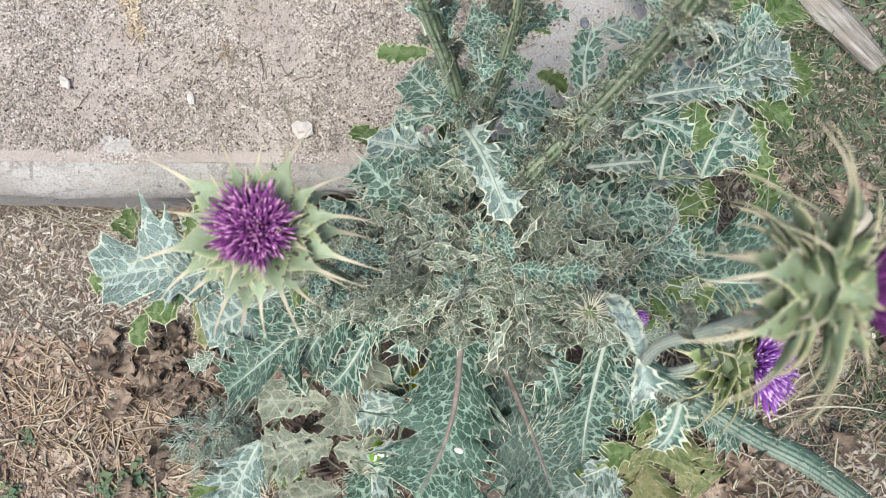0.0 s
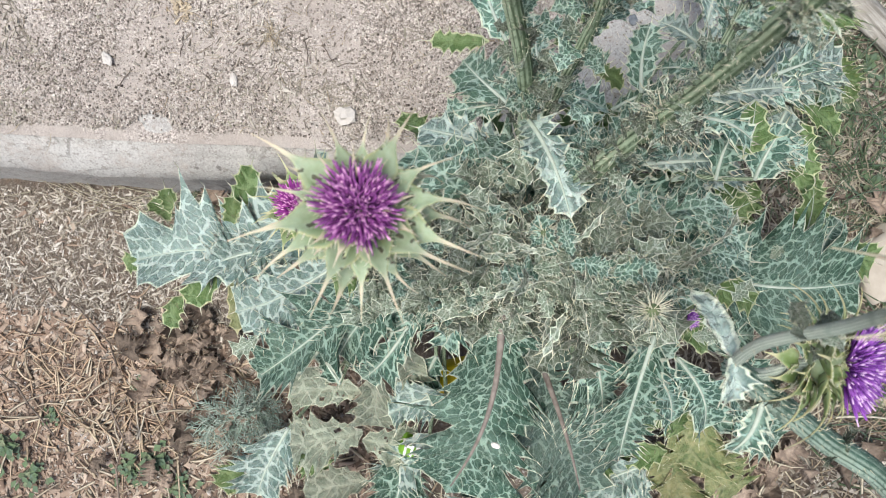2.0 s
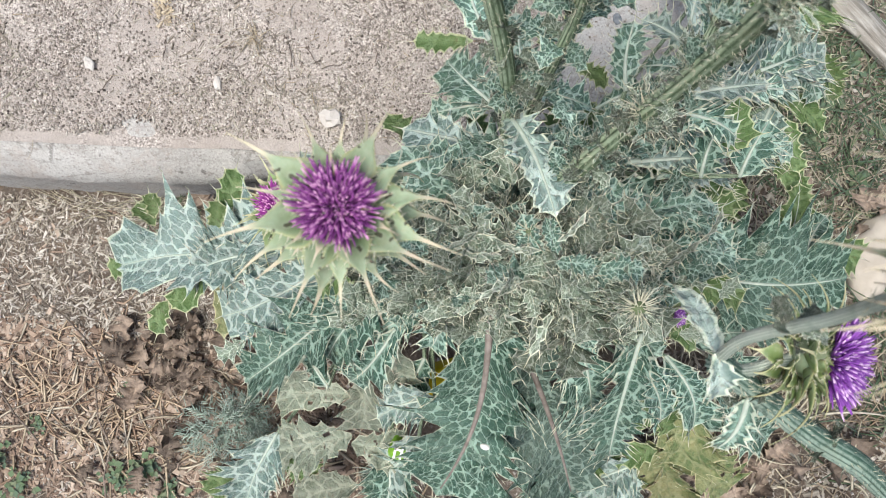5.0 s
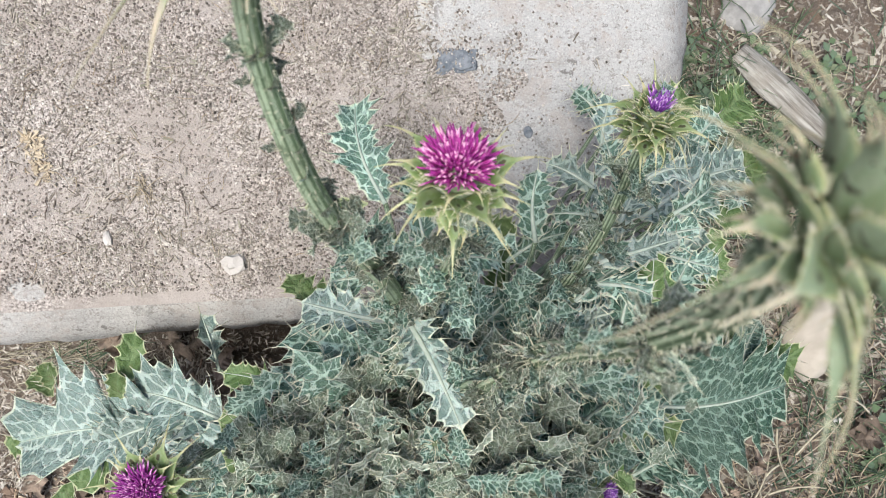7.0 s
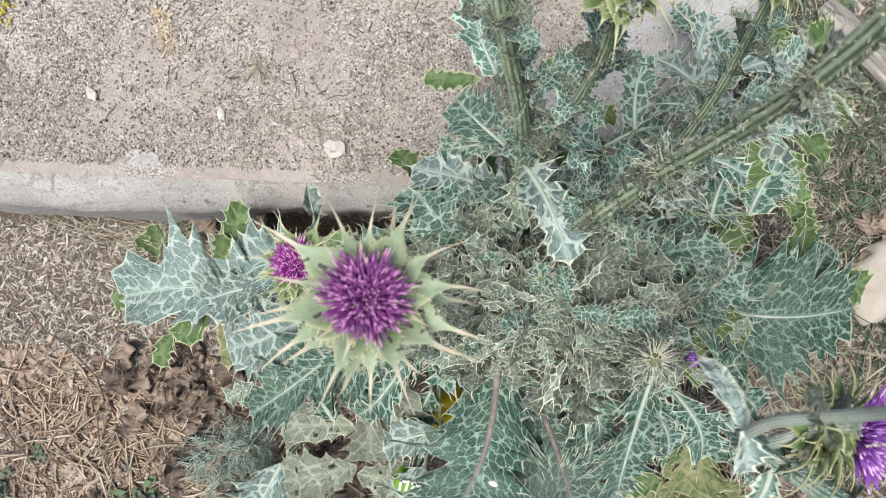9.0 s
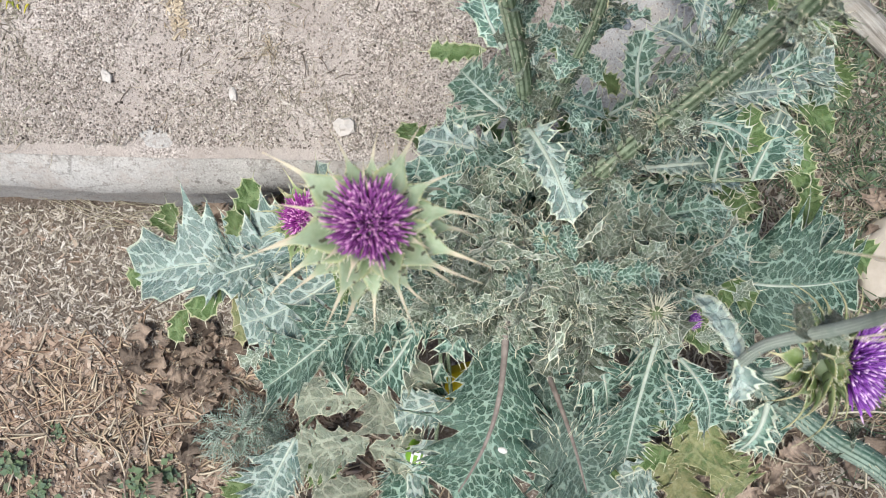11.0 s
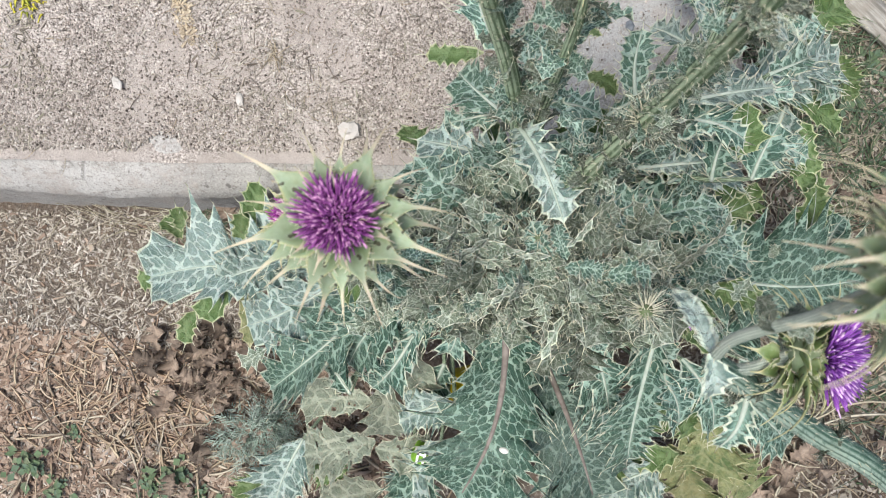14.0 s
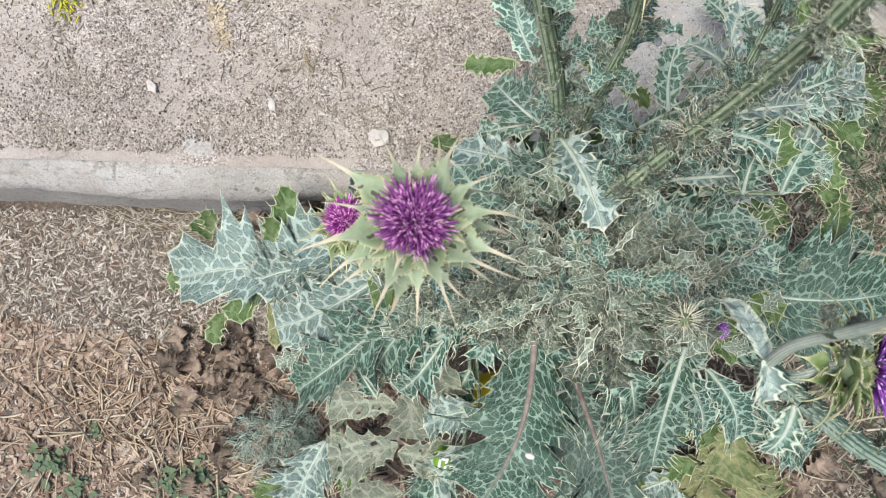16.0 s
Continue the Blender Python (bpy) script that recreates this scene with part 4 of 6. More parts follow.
def leaf(plant, base, tip, width, seed, mat=LEAF, lobes=6, rib=RIB_PALE, rib_r=0.0022, roll=0.0, label="", **kw):
    b, t = Vector(base), Vector(tip)
    length = (t - b).length
    m = aim(b, t, roll)
    me = leaf_mesh("leaf", length, width, seed, mat, lobes, **kw)
    ob = part("leaf", me, plant, m, label)
    if rib is not None and plant is thistle:
        foot = min((p for p in STEM_LINES if p.z < b.z), key=lambda p: (p - b).length + 0.3 * max(0.0, p.z - b.z + 0.02))
        line = smooth_line([foot, foot.lerp(b, 0.55) - Vector((0, 0, 0.012)), b + (t - b) * 0.02], 5)
        part("leaf_stalk", tube_mesh("leaf_stalk", line, [0.0026] * len(line), STEM, 6), ob)
    if rib is not None:
        part("midrib", rib_mesh("midrib", length, kw.get("arch", 0.12), seed, rib, rib_r, kw.get("droop", 0.0)), ob, m)
    return ob


# stems
stem(thistle, [(0.03, 0.10, -0.02), (0.03, 0.13, 0.25), (0.026, 0.165, 0.45), (0.013, 0.203, 0.61), (-0.016, 0.233, 0.75), (-0.031, 0.262, 0.81), (-0.040, 0.30, 0.86), (-0.036, 0.322, 0.905)], 0.0074, 0.0052, STEM, 9, 420, 1, "ribbed olive-green stem with pale thorns")
stem(thistle, [(0.030, 0.138, 0.28), (0.043, 0.118, 0.46), (0.062, 0.128, 0.57), (0.100, 0.152, 0.69), (0.112, 0.156, 0.75), (0.124, 0.160, 0.86), (0.126, 0.168, 0.94), (0.108, 0.177, 1.010)], 0.0088, 0.0054, STEM, 9, 900, 2, "thick ribbed green stem set with thorns")
stem(thistle, [(0.029, 0.140, 0.30), (0.038, 0.195, 0.54), (0.053, 0.222, 0.70), (0.052, 0.245, 0.79)], 0.005, 0.0036, STEM, 9, 160, 3)
stem(thistle, [(0.030, 0.135, 0.26), (0.13, 0.18, 0.43), (0.175, 0.235, 0.56), (0.188, 0.297, 0.69)], 0.0052, 0.0036, STEM, 9, 200, 4)
stem(thistle, [(0.030, 0.105, 0.04), (-0.05, 0.066, 0.20), (-0.078, 0.054, 0.42), (-0.084, 0.051, 0.66), (-0.086, 0.050, 0.85)], 0.0050, 0.0040, STEM, 9, 160, 5)
stem(thistle, [(0.030, 0.105, 0.03), (-0.09, 0.088, 0.14), (-0.148, 0.088, 0.34), (-0.152, 0.085, 0.52), (-0.152, 0.082, 0.66)], 0.0038, 0.0032, STEM, 9, 140, 6)
stem(thistle, [(0.030, 0.120, 0.16), (0.10, 0.055, 0.32), (0.16, 0.03, 0.41), (0.192, 0.024, 0.465)], 0.007, 0.0045, STEM, 9, 20, 7)
stem(thistle, [(0.030, 0.122, 0.20), (0.08, 0.055, 0.42), (0.11, 0.03, 0.54), (0.121, 0.023, 0.59)], 0.007, 0.0045, STEM, 9, 30, 8)
stem(thistle, [(0.030, 0.122, 0.20), (0.034, 0.092, 0.40), (0.039, 0.088, 0.54)], 0.007, 0.0045, STEM, 9, 30, 9)

# large leaves
# broad leaf on the slab side, with folded lobes that show the green underside
leaf(thistle, (-0.227, 0.087, 0.250), (-0.465, 0.077, 0.190), 0.137, 21, LEAF_PALE, 3, RIB_PALE, 0.002, arch=0.08, ruffle=0.24, depth=0.55, teeth=3, label="broad frosted grey-green leaf with white marbling")
leaf(thistle, (-0.194, 0.095, 0.270), (-0.303, 0.135, 0.245), 0.105, 22, LEAF_PALE, 3, RIB_PALE, arch=0.1, ruffle=0.22, depth=0.45)
leaf(thistle, (-0.201, 0.152, 0.260), (-0.211, 0.217, 0.300), 0.035, 23, LEAF_PALE, 3, RIB_PALE, arch=0.06, ruffle=0.3, depth=0.4, roll=50)
leaf(thistle, (-0.260, 0.097, 0.250), (-0.351, 0.066, 0.240), 0.087, 24, LEAF_PALE, 3, RIB_PALE, arch=0.08, ruffle=0.2, depth=0.45)
leaf(thistle, (-0.321, 0.083, 0.245), (-0.372, 0.024, 0.235), 0.049, 25, LEAF_BACK, 2, None, arch=0.06, depth=0.45, label="folded lobe that shows its plain green underside")
leaf(thistle, (-0.376, 0.035, 0.235), (-0.391, -0.010, 0.225), 0.030, 26, LEAF_BACK, 2, None, arch=0.05, depth=0.4)
leaf(thistle, (-0.430, 0.087, 0.205), (-0.470, 0.066, 0.190), 0.034, 27, LEAF_BACK, 2, None, arch=0.05, depth=0.4)
leaf(thistle, (-0.410, 0.132, 0.210), (-0.437, 0.163, 0.210), 0.035, 28, LEAF_BACK, 2, None, arch=0.05, depth=0.4)
leaf(thistle, (-0.319, 0.122, 0.250), (-0.313, 0.159, 0.270), 0.034, 29, LEAF_BACK, 2, None, arch=0.05, depth=0.4)
leaf(thistle, (-0.315, 0.133, 0.250), (-0.299, 0.204, 0.250), 0.042, 30, LEAF_BACK, 3, None, arch=0.05, depth=0.4)
leaf(thistle, (-0.408, 0.140, 0.220), (-0.418, 0.174, 0.220), 0.035, 31, LEAF_BACK, 2, None, arch=0.05, depth=0.4)
leaf(thistle, (-0.317, 0.064, 0.220), (-0.318, -0.012, 0.180), 0.028, 32, LEAF_YELLOW, 2, None, arch=0.05, depth=0.3, teeth=2, spine=0.003)
# leaves below the largest flower head
leaf(thistle, (-0.107, 0.069, 0.340), (-0.281, -0.065, 0.200), 0.116, 33, LEAF, 4, RIB_PALE, arch=0.08, ruffle=0.24, depth=0.62, teeth=3)
leaf(thistle, (-0.165, 0.085, 0.290), (-0.312, 0.017, 0.220), 0.101, 34, LEAF_PALE, 3, RIB_PALE, arch=0.1, ruffle=0.2, depth=0.5)
leaf(thistle, (-0.099, 0.049, 0.350), (-0.168, -0.030, 0.270), 0.087, 35, LEAF, 3, RIB_PALE, arch=0.1, ruffle=0.2, depth=0.5)
leaf(thistle, (-0.084, 0.006, 0.340), (-0.141, -0.057, 0.250), 0.061, 36, LEAF, 3, RIB_PALE, arch=0.1, ruffle=0.2, depth=0.5)
leaf(thistle, (-0.235, 0.044, 0.250), (-0.252, -0.010, 0.235), 0.033, 37, LEAF_BACK, 2, None, arch=0.05, depth=0.4)
leaf(thistle, (-0.222, 0.044, 0.245), (-0.219, -0.001, 0.235), 0.032, 38, LEAF_OLD, 2, None, arch=0.05, depth=0.3, teeth=2, spine=0.003, ruffle=0.3)
leaf(thistle, (-0.170, -0.066, 0.240), (-0.197, -0.025, 0.260), 0.033, 39, LEAF, 2, RIB_PALE, arch=0.05, depth=0.5)
# front leaves
leaf(thistle, (0.021, 0.038, 0.345), (-0.032, -0.194, 0.215), 0.189, 40, LEAF, 5, RIB, 0.0052, arch=0.05, ruffle=0.2, depth=0.56, teeth=4, label="large marbled leaf with a thick brownish midrib")
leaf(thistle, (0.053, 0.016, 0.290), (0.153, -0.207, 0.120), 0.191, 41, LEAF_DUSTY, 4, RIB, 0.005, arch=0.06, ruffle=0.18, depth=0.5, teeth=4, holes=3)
leaf(thistle, (0.230, -0.044, 0.240), (0.266, -0.114, 0.180), 0.058, 42, LEAF_BACK, 3, None, arch=0.06, depth=0.35)
leaf(thistle, (0.303, -0.073, 0.170), (0.290, -0.159, 0.130), 0.099, 43, LEAF_YELLOW, 2, None, arch=0.1, depth=0.15, teeth=4, spine=0.003, ruffle=0.2, taper=0.8)
leaf(thistle, (0.318, -0.136, 0.130), (0.373, -0.199, 0.100), 0.082, 44, LEAF_YELLOW, 2, None, arch=0.1, depth=0.15, teeth=4, spine=0.003, ruffle=0.2, taper=0.8, holes=2)
leaf(thistle, (0.281, -0.161, 0.120), (0.308, -0.233, 0.090), 0.095, 45, LEAF_YELLOW, 2, None, arch=0.1, depth=0.15, teeth=4, spine=0.003, ruffle=0.2, taper=0.8)
leaf(thistle, (0.240, -0.160, 0.130), (0.135, -0.217, 0.100), 0.096, 46, LEAF_PALE, 3, RIB_PALE, arch=0.1, ruffle=0.2, depth=0.45)
leaf(thistle, (0.265, -0.140, 0.140), (0.201, -0.154, 0.130), 0.045, 47, LEAF_BACK, 2, None, arch=0.06, depth=0.3)
leaf(thistle, (0.298, -0.090, 0.200), (0.392, -0.116, 0.160), 0.065, 48, LEAF, 2, RIB_PALE, arch=0.08, ruffle=0.15, depth=0.25)
leaf(thistle, (0.030, -0.219, 0.130), (-0.024, -0.264, 0.100), 0.091, 49, LEAF_PALE, 3, RIB_PALE, arch=0.1, ruffle=0.2, depth=0.45)
leaf(thistle, (0.105, 0.012, 0.420), (0.137, -0.070, 0.330), 0.066, 50, LEAF, 4, RIB_PALE, 0.0024, arch=0.1, ruffle=0.2, depth=0.55, spine=0.009)
leaf(thistle, (0.169, 0.008, 0.430), (0.164, -0.129, 0.300), 0.076, 51, LEAF, 5, RIB_PALE, 0.0026, arch=0.1, ruffle=0.2, depth=0.55, spine=0.009)
leaf(thistle, (0.155, -0.003, 0.380), (0.229, -0.094, 0.270), 0.067, 52, LEAF, 4, RIB_PALE, arch=0.1, ruffle=0.2, depth=0.5)
leaf(thistle, (0.221, -0.013, 0.330), (0.276, -0.098, 0.250), 0.071, 53, LEAF, 3, RIB_PALE, arch=0.1, ruffle=0.2, depth=0.45)
leaf(thistle, (0.103, -0.018, 0.330), (0.144, -0.110, 0.220), 0.070, 54, LEAF, 4, RIB_PALE, arch=0.08, ruffle=0.2, depth=0.5)
leaf(thistle, (0.118, -0.143, 0.130), (0.105, -0.224, 0.100), 0.098, 55, LEAF, 3, RIB_PALE, arch=0.08, depth=0.4)
leaf(thistle, (0.225, -0.162, 0.120), (0.202, -0.229, 0.090), 0.126, 56, LEAF_PALE, 3, RIB_PALE, arch=0.08, depth=0.45)
leaf(thistle, (0.174, -0.139, 0.140), (0.164, -0.187, 0.120), 0.049, 57, LEAF_BACK, 3, None, arch=0.06, depth=0.4)
# old leaves low at the front
leaf(thistle, (-0.146, -0.078, 0.190), (-0.247, -0.091, 0.170), 0.063, 58, LEAF_OLD, 2, None, arch=0.12, label="old dull sage leaf with holes", holes=3, depth=0.12, teeth=4, spine=0.0035, ruffle=0.18, taper=0.85)
leaf(thistle, (-0.131, -0.048, 0.210), (-0.134, -0.123, 0.170), 0.059, 59, LEAF_OLD, 2, None, arch=0.12, depth=0.12, teeth=4, spine=0.0035, ruffle=0.18, taper=0.85)
leaf(thistle, (-0.146, -0.132, 0.160), (-0.245, -0.157, 0.140), 0.078, 60, LEAF_OLD, 2, None, arch=0.12, holes=3, depth=0.12, teeth=4, spine=0.0035, ruffle=0.18, taper=0.85)
leaf(thistle, (-0.147, -0.144, 0.150), (-0.067, -0.149, 0.140), 0.058, 61, LEAF_OLD, 2, None, arch=0.1, holes=2, depth=0.12, teeth=4, spine=0.0035, ruffle=0.18, taper=0.85)
leaf(thistle, (-0.139, -0.205, 0.110), (-0.232, -0.224, 0.090), 0.058, 62, LEAF_OLD, 2, None, arch=0.1, depth=0.12, teeth=4, spine=0.0035, ruffle=0.18, taper=0.85)
leaf(thistle, (-0.098, 0.003, 0.260), (-0.074, -0.063, 0.210), 0.047, 63, LEAF_OLD, 2, None, arch=0.1, depth=0.12, teeth=4, spine=0.0035, ruffle=0.18, taper=0.85)
leaf(thistle, (-0.036, -0.076, 0.235), (-0.110, -0.104, 0.210), 0.073, 64, LEAF_PALE, 3, RIB_PALE, arch=0.08, ruffle=0.2, depth=0.45)
leaf(thistle, (-0.056, -0.130, 0.170), (-0.107, -0.197, 0.130), 0.086, 65, LEAF_PALE, 3, RIB_PALE, arch=0.08, ruffle=0.2, depth=0.45)
leaf(thistle, (-0.050, 0.028, 0.360), (-0.112, -0.005, 0.300), 0.062, 66, LEAF, 3, RIB_PALE, arch=0.1, ruffle=0.22, depth=0.55)
leaf(thistle, (-0.035, 0.033, 0.400), (-0.045, -0.013, 0.340), 0.053, 67, LEAF, 3, RIB_PALE, arch=0.1, ruffle=0.22, depth=0.55)
leaf(thistle, (-0.213, -0.183, 0.100), (-0.263, -0.175, 0.090), 0.042, 68, LEAF_BACK, 2, None, arch=0.06, depth=0.3)
leaf(thistle, (-0.250, -0.135, 0.130), (-0.295, -0.235, 0.090), 0.096, 69, LEAF_PALE, 3, RIB_PALE, arch=0.1, ruffle=0.2, depth=0.4)
leaf(thistle, (-0.096, -0.160, 0.150), (-0.106, -0.242, 0.110), 0.121, 70, LEAF, 3, RIB_PALE, arch=0.1, ruffle=0.2, depth=0.45)
leaf(thistle, (-0.244, -0.160, 0.110), (-0.205, -0.200, 0.090), 0.058, 71, LEAF_BACK, 3, None, arch=0.06, depth=0.3)
leaf(thistle, (-0.318, -0.189, 0.090), (-0.352, -0.233, 0.070), 0.052, 72, LEAF_BACK, 3, None, arch=0.06, depth=0.3)
leaf(thistle, (0.271, -0.049, 0.200), (0.259, -0.112, 0.150), 0.063, 73, LEAF_YELLOW, 2, None, arch=0.08, ruffle=0.25, depth=0.16, teeth=3, spine=0.003)
leaf(thistle, (0.317, -0.080, 0.150), (0.305, -0.177, 0.100), 0.092, 74, LEAF_YELLOW, 2, None, arch=0.08, ruffle=0.22, holes=4, taper=0.8, label="yellowing leaf with holes", depth=0.16, teeth=3, spine=0.003)
leaf(thistle, (0.254, -0.129, 0.130), (0.270, -0.194, 0.100), 0.080, 75, LEAF_YELLOW, 3, None, arch=0.06, ruffle=0.2, holes=2, depth=0.16, teeth=3, spine=0.003)
leaf(thistle, (0.311, -0.046, 0.220), (0.412, -0.122, 0.140), 0.081, 76, LEAF, 3, RIB_PALE, arch=0.08, depth=0.4)
leaf(thistle, (0.223, -0.042, 0.240), (0.235, -0.111, 0.170), 0.054, 77, LEAF_BACK, 3, None, arch=0.06, depth=0.4)
leaf(thistle, (0.039, -0.170, 0.120), (0.011, -0.230, 0.090), 0.091, 78, LEAF, 3, RIB_PALE, arch=0.1, ruffle=0.2, depth=0.45)
leaf(thistle, (0.079, -0.063, 0.220), (0.054, -0.142, 0.160), 0.083, 79, LEAF, 3, RIB_PALE, arch=0.1, ruffle=0.2, depth=0.45)
leaf(thistle, (-0.052, -0.026, 0.240), (-0.076, -0.087, 0.170), 0.067, 80, LEAF, 3, RIB_PALE, arch=0.1, ruffle=0.2, depth=0.45)
leaf(thistle, (0.273, 0.002, 0.260), (0.351, 0.019, 0.220), 0.068, 81, LEAF, 3, RIB_PALE, arch=0.1, ruffle=0.2, depth=0.45)
leaf(thistle, (0.322, -0.010, 0.220), (0.381, -0.046, 0.170), 0.064, 82, LEAF, 3, RIB_PALE, arch=0.1, ruffle=0.2, depth=0.45)
# broad leaf over the litter and the green lobes about it
leaf(thistle, (0.212, 0.101, 0.290), (0.484, 0.094, 0.225), 0.186, 83, LEAF, 3, RIB_PALE, 0.003, arch=0.06, ruffle=0.12, depth=0.42, teeth=4, label="broad marbled leaf spread over the litter")
leaf(thistle, (0.423, 0.115, 0.240), (0.461, 0.174, 0.225), 0.057, 84, LEAF, 2, RIB_PALE, 0.0018, arch=0.06, depth=0.4)
leaf(thistle, (0.396, 0.128, 0.245), (0.410, 0.209, 0.260), 0.053, 85, LEAF_BACK, 3, RIB_PALE, 0.0012, arch=0.05, depth=0.35)
leaf(thistle, (0.455, 0.139, 0.235), (0.506, 0.121, 0.220), 0.057, 86, LEAF_BACK, 2, None, arch=0.05, depth=0.35)
leaf(thistle, (0.374, 0.087, 0.245), (0.391, 0.043, 0.220), 0.039, 87, LEAF_BACK, 2, None, arch=0.05, depth=0.4)
leaf(thistle, (0.280, 0.167, 0.260), (0.282, 0.114, 0.260), 0.037, 88, LEAF_BACK, 2, None, arch=0.05, depth=0.4)
leaf(thistle, (0.253, 0.070, 0.270), (0.276, 0.016, 0.240), 0.034, 89, LEAF_BACK, 3, None, arch=0.05, depth=0.4)
leaf(thistle, (0.251, 0.204, 0.330), (0.313, 0.153, 0.300), 0.040, 90, LEAF_BACK, 4, RIB_PALE, 0.0012, arch=0.05, depth=0.5)
leaf(thistle, (0.230, 0.153, 0.310), (0.291, 0.201, 0.290), 0.079, 91, LEAF, 3, RIB_PALE, arch=0.08, depth=0.4)
leaf(thistle, (0.313, 0.235, 0.270), (0.337, 0.295, 0.280), 0.065, 92, LEAF_BACK, 3, RIB_PALE, 0.0012, arch=0.05, depth=0.35, label="plain green leaf with thorny margin")
leaf(thistle, (0.361, 0.297, 0.300), (0.344, 0.219, 0.270), 0.080, 93, LEAF_PALE, 3, RIB_PALE, arch=0.08, depth=0.45)
leaf(thistle, (0.397, 0.289, 0.260), (0.415, 0.222, 0.250), 0.035, 94, LEAF_BACK, 3, None, arch=0.05, depth=0.4)
leaf(thistle, (0.381, 0.315, 0.270), (0.452, 0.282, 0.240), 0.045, 95, LEAF_BACK, 3, None, arch=0.05, depth=0.4)
leaf(thistle, (0.276, 0.287, 0.370), (0.436, 0.356, 0.280), 0.090, 96, LEAF_PALE, 4, RIB_PALE, 0.003, arch=0.08, ruffle=0.2, depth=0.5)
leaf(thistle, (0.386, 0.367, 0.300), (0.431, 0.310, 0.270), 0.040, 97, LEAF_MID, 3, RIB_PALE, arch=0.05, depth=0.4, roll=30)
leaf(thistle, (0.281, 0.336, 0.340), (0.309, 0.420, 0.330), 0.042, 98, LEAF_MID, 4, RIB_PALE, 0.0016, arch=0.05, depth=0.5)
leaf(thistle, (0.251, 0.378, 0.330), (0.271, 0.441, 0.320), 0.045, 99, LEAF_PALE, 4, RIB_PALE, arch=0.05, depth=0.5)
leaf(thistle, (0.417, 0.419, 0.250), (0.478, 0.466, 0.220), 0.078, 100, LEAF_BACK, 4, None, arch=0.05, depth=0.4)
leaf(thistle, (0.371, 0.386, 0.270), (0.425, 0.434, 0.250), 0.058, 101, LEAF_MID, 3, RIB_PALE, arch=0.05, depth=0.4)
leaf(thistle, (0.260, 0.304, 0.360), (0.221, 0.323, 0.360), 0.035, 102, LEAF_PALE, 4, RIB_PALE, arch=0.05, depth=0.5)
leaf(thistle, (0.317, 0.303, 0.340), (0.392, 0.313, 0.300), 0.056, 103, LEAF_MID, 3, RIB_PALE, arch=0.08, depth=0.5)
leaf(thistle, (0.254, 0.247, 0.360), (0.314, 0.244, 0.320), 0.057, 104, LEAF_MID, 3, RIB_PALE, arch=0.08, depth=0.5)
leaf(thistle, (0.231, 0.184, 0.360), (0.290, 0.213, 0.330), 0.055, 105, LEAF_PALE, 3, RIB_PALE, arch=0.08, depth=0.5)
leaf(thistle, (0.385, 0.236, 0.250), (0.429, 0.183, 0.230), 0.048, 106, LEAF_BACK, 3, None, arch=0.05, depth=0.4)
leaf(thistle, (0.333, 0.207, 0.270), (0.309, 0.158, 0.260), 0.045, 107, LEAF_BACK, 3, None, arch=0.05, depth=0.4)
leaf(thistle, (0.461, 0.393, 0.220), (0.497, 0.342, 0.190), 0.052, 108, LEAF_BACK, 3, None, arch=0.05, depth=0.4)
leaf(thistle, (0.267, 0.421, 0.300), (0.232, 0.456, 0.300), 0.046, 109, LEAF_MID, 3, RIB_PALE, arch=0.05, depth=0.5)
leaf(thistle, (0.323, 0.394, 0.300), (0.379, 0.454, 0.270), 0.064, 110, LEAF_BACK, 4, None, arch=0.05, depth=0.4)
leaf(thistle, (0.315, 0.046, 0.240), (0.301, 0.010, 0.220), 0.046, 111, LEAF, 3, RIB_PALE, arch=0.05, depth=0.5)
# leaves over the slab's corner
leaf(thistle, (0.151, 0.260, 0.430), (0.155, 0.329, 0.452), 0.046, 112, LEAF_MID, 4, RIB_PALE, 0.0028, arch=0.02, ruffle=0.12, depth=0.35, label="narrow upright leaf with a pale midrib")
leaf(thistle, (0.010, 0.186, 0.455), (-0.082, 0.215, 0.415), 0.058, 113, LEAF_PALE, 3, RIB_PALE, 0.0028, arch=0.08, ruffle=0.2, depth=0.5)
leaf(thistle, (0.019, 0.190, 0.560), (0.059, 0.097, 0.575), 0.051, 114, LEAF_PALE, 4, RIB_PALE, 0.0026, arch=0.14, ruffle=0.22, depth=0.5, label="arching pale leaf with a white midrib")
leaf(thistle, (0.017, 0.226, 0.460), (-0.038, 0.290, 0.420), 0.067, 115, LEAF_MID, 3, RIB_PALE, 0.0024, arch=0.08, ruffle=0.2, depth=0.4)
leaf(thistle, (0.013, 0.238, 0.450), (-0.054, 0.234, 0.410), 0.048, 116, LEAF_MID, 3, RIB_PALE, arch=0.08, ruffle=0.2, depth=0.5)
leaf(thistle, (0.013, 0.173, 0.450), (-0.051, 0.193, 0.400), 0.048, 117, LEAF_PALE, 3, RIB_PALE, arch=0.08, ruffle=0.2, depth=0.5)
leaf(thistle, (0.020, 0.153, 0.450), (-0.040, 0.154, 0.400), 0.047, 118, LEAF_MID, 3, RIB_PALE, arch=0.08, ruffle=0.2, depth=0.5)
leaf(thistle, (0.006, 0.302, 0.450), (-0.020, 0.413, 0.420), 0.060, 119, LEAF_MID, 4, RIB_PALE, arch=0.06, ruffle=0.2, depth=0.45)
leaf(thistle, (-0.011, 0.305, 0.440), (-0.074, 0.306, 0.430), 0.027, 120, LEAF_BACK, 3, None, arch=0.05, depth=0.4)
leaf(thistle, (0.045, 0.239, 0.460), (0.033, 0.338, 0.440), 0.038, 121, LEAF_MID, 4, RIB_PALE, arch=0.06, ruffle=0.2, depth=0.5)
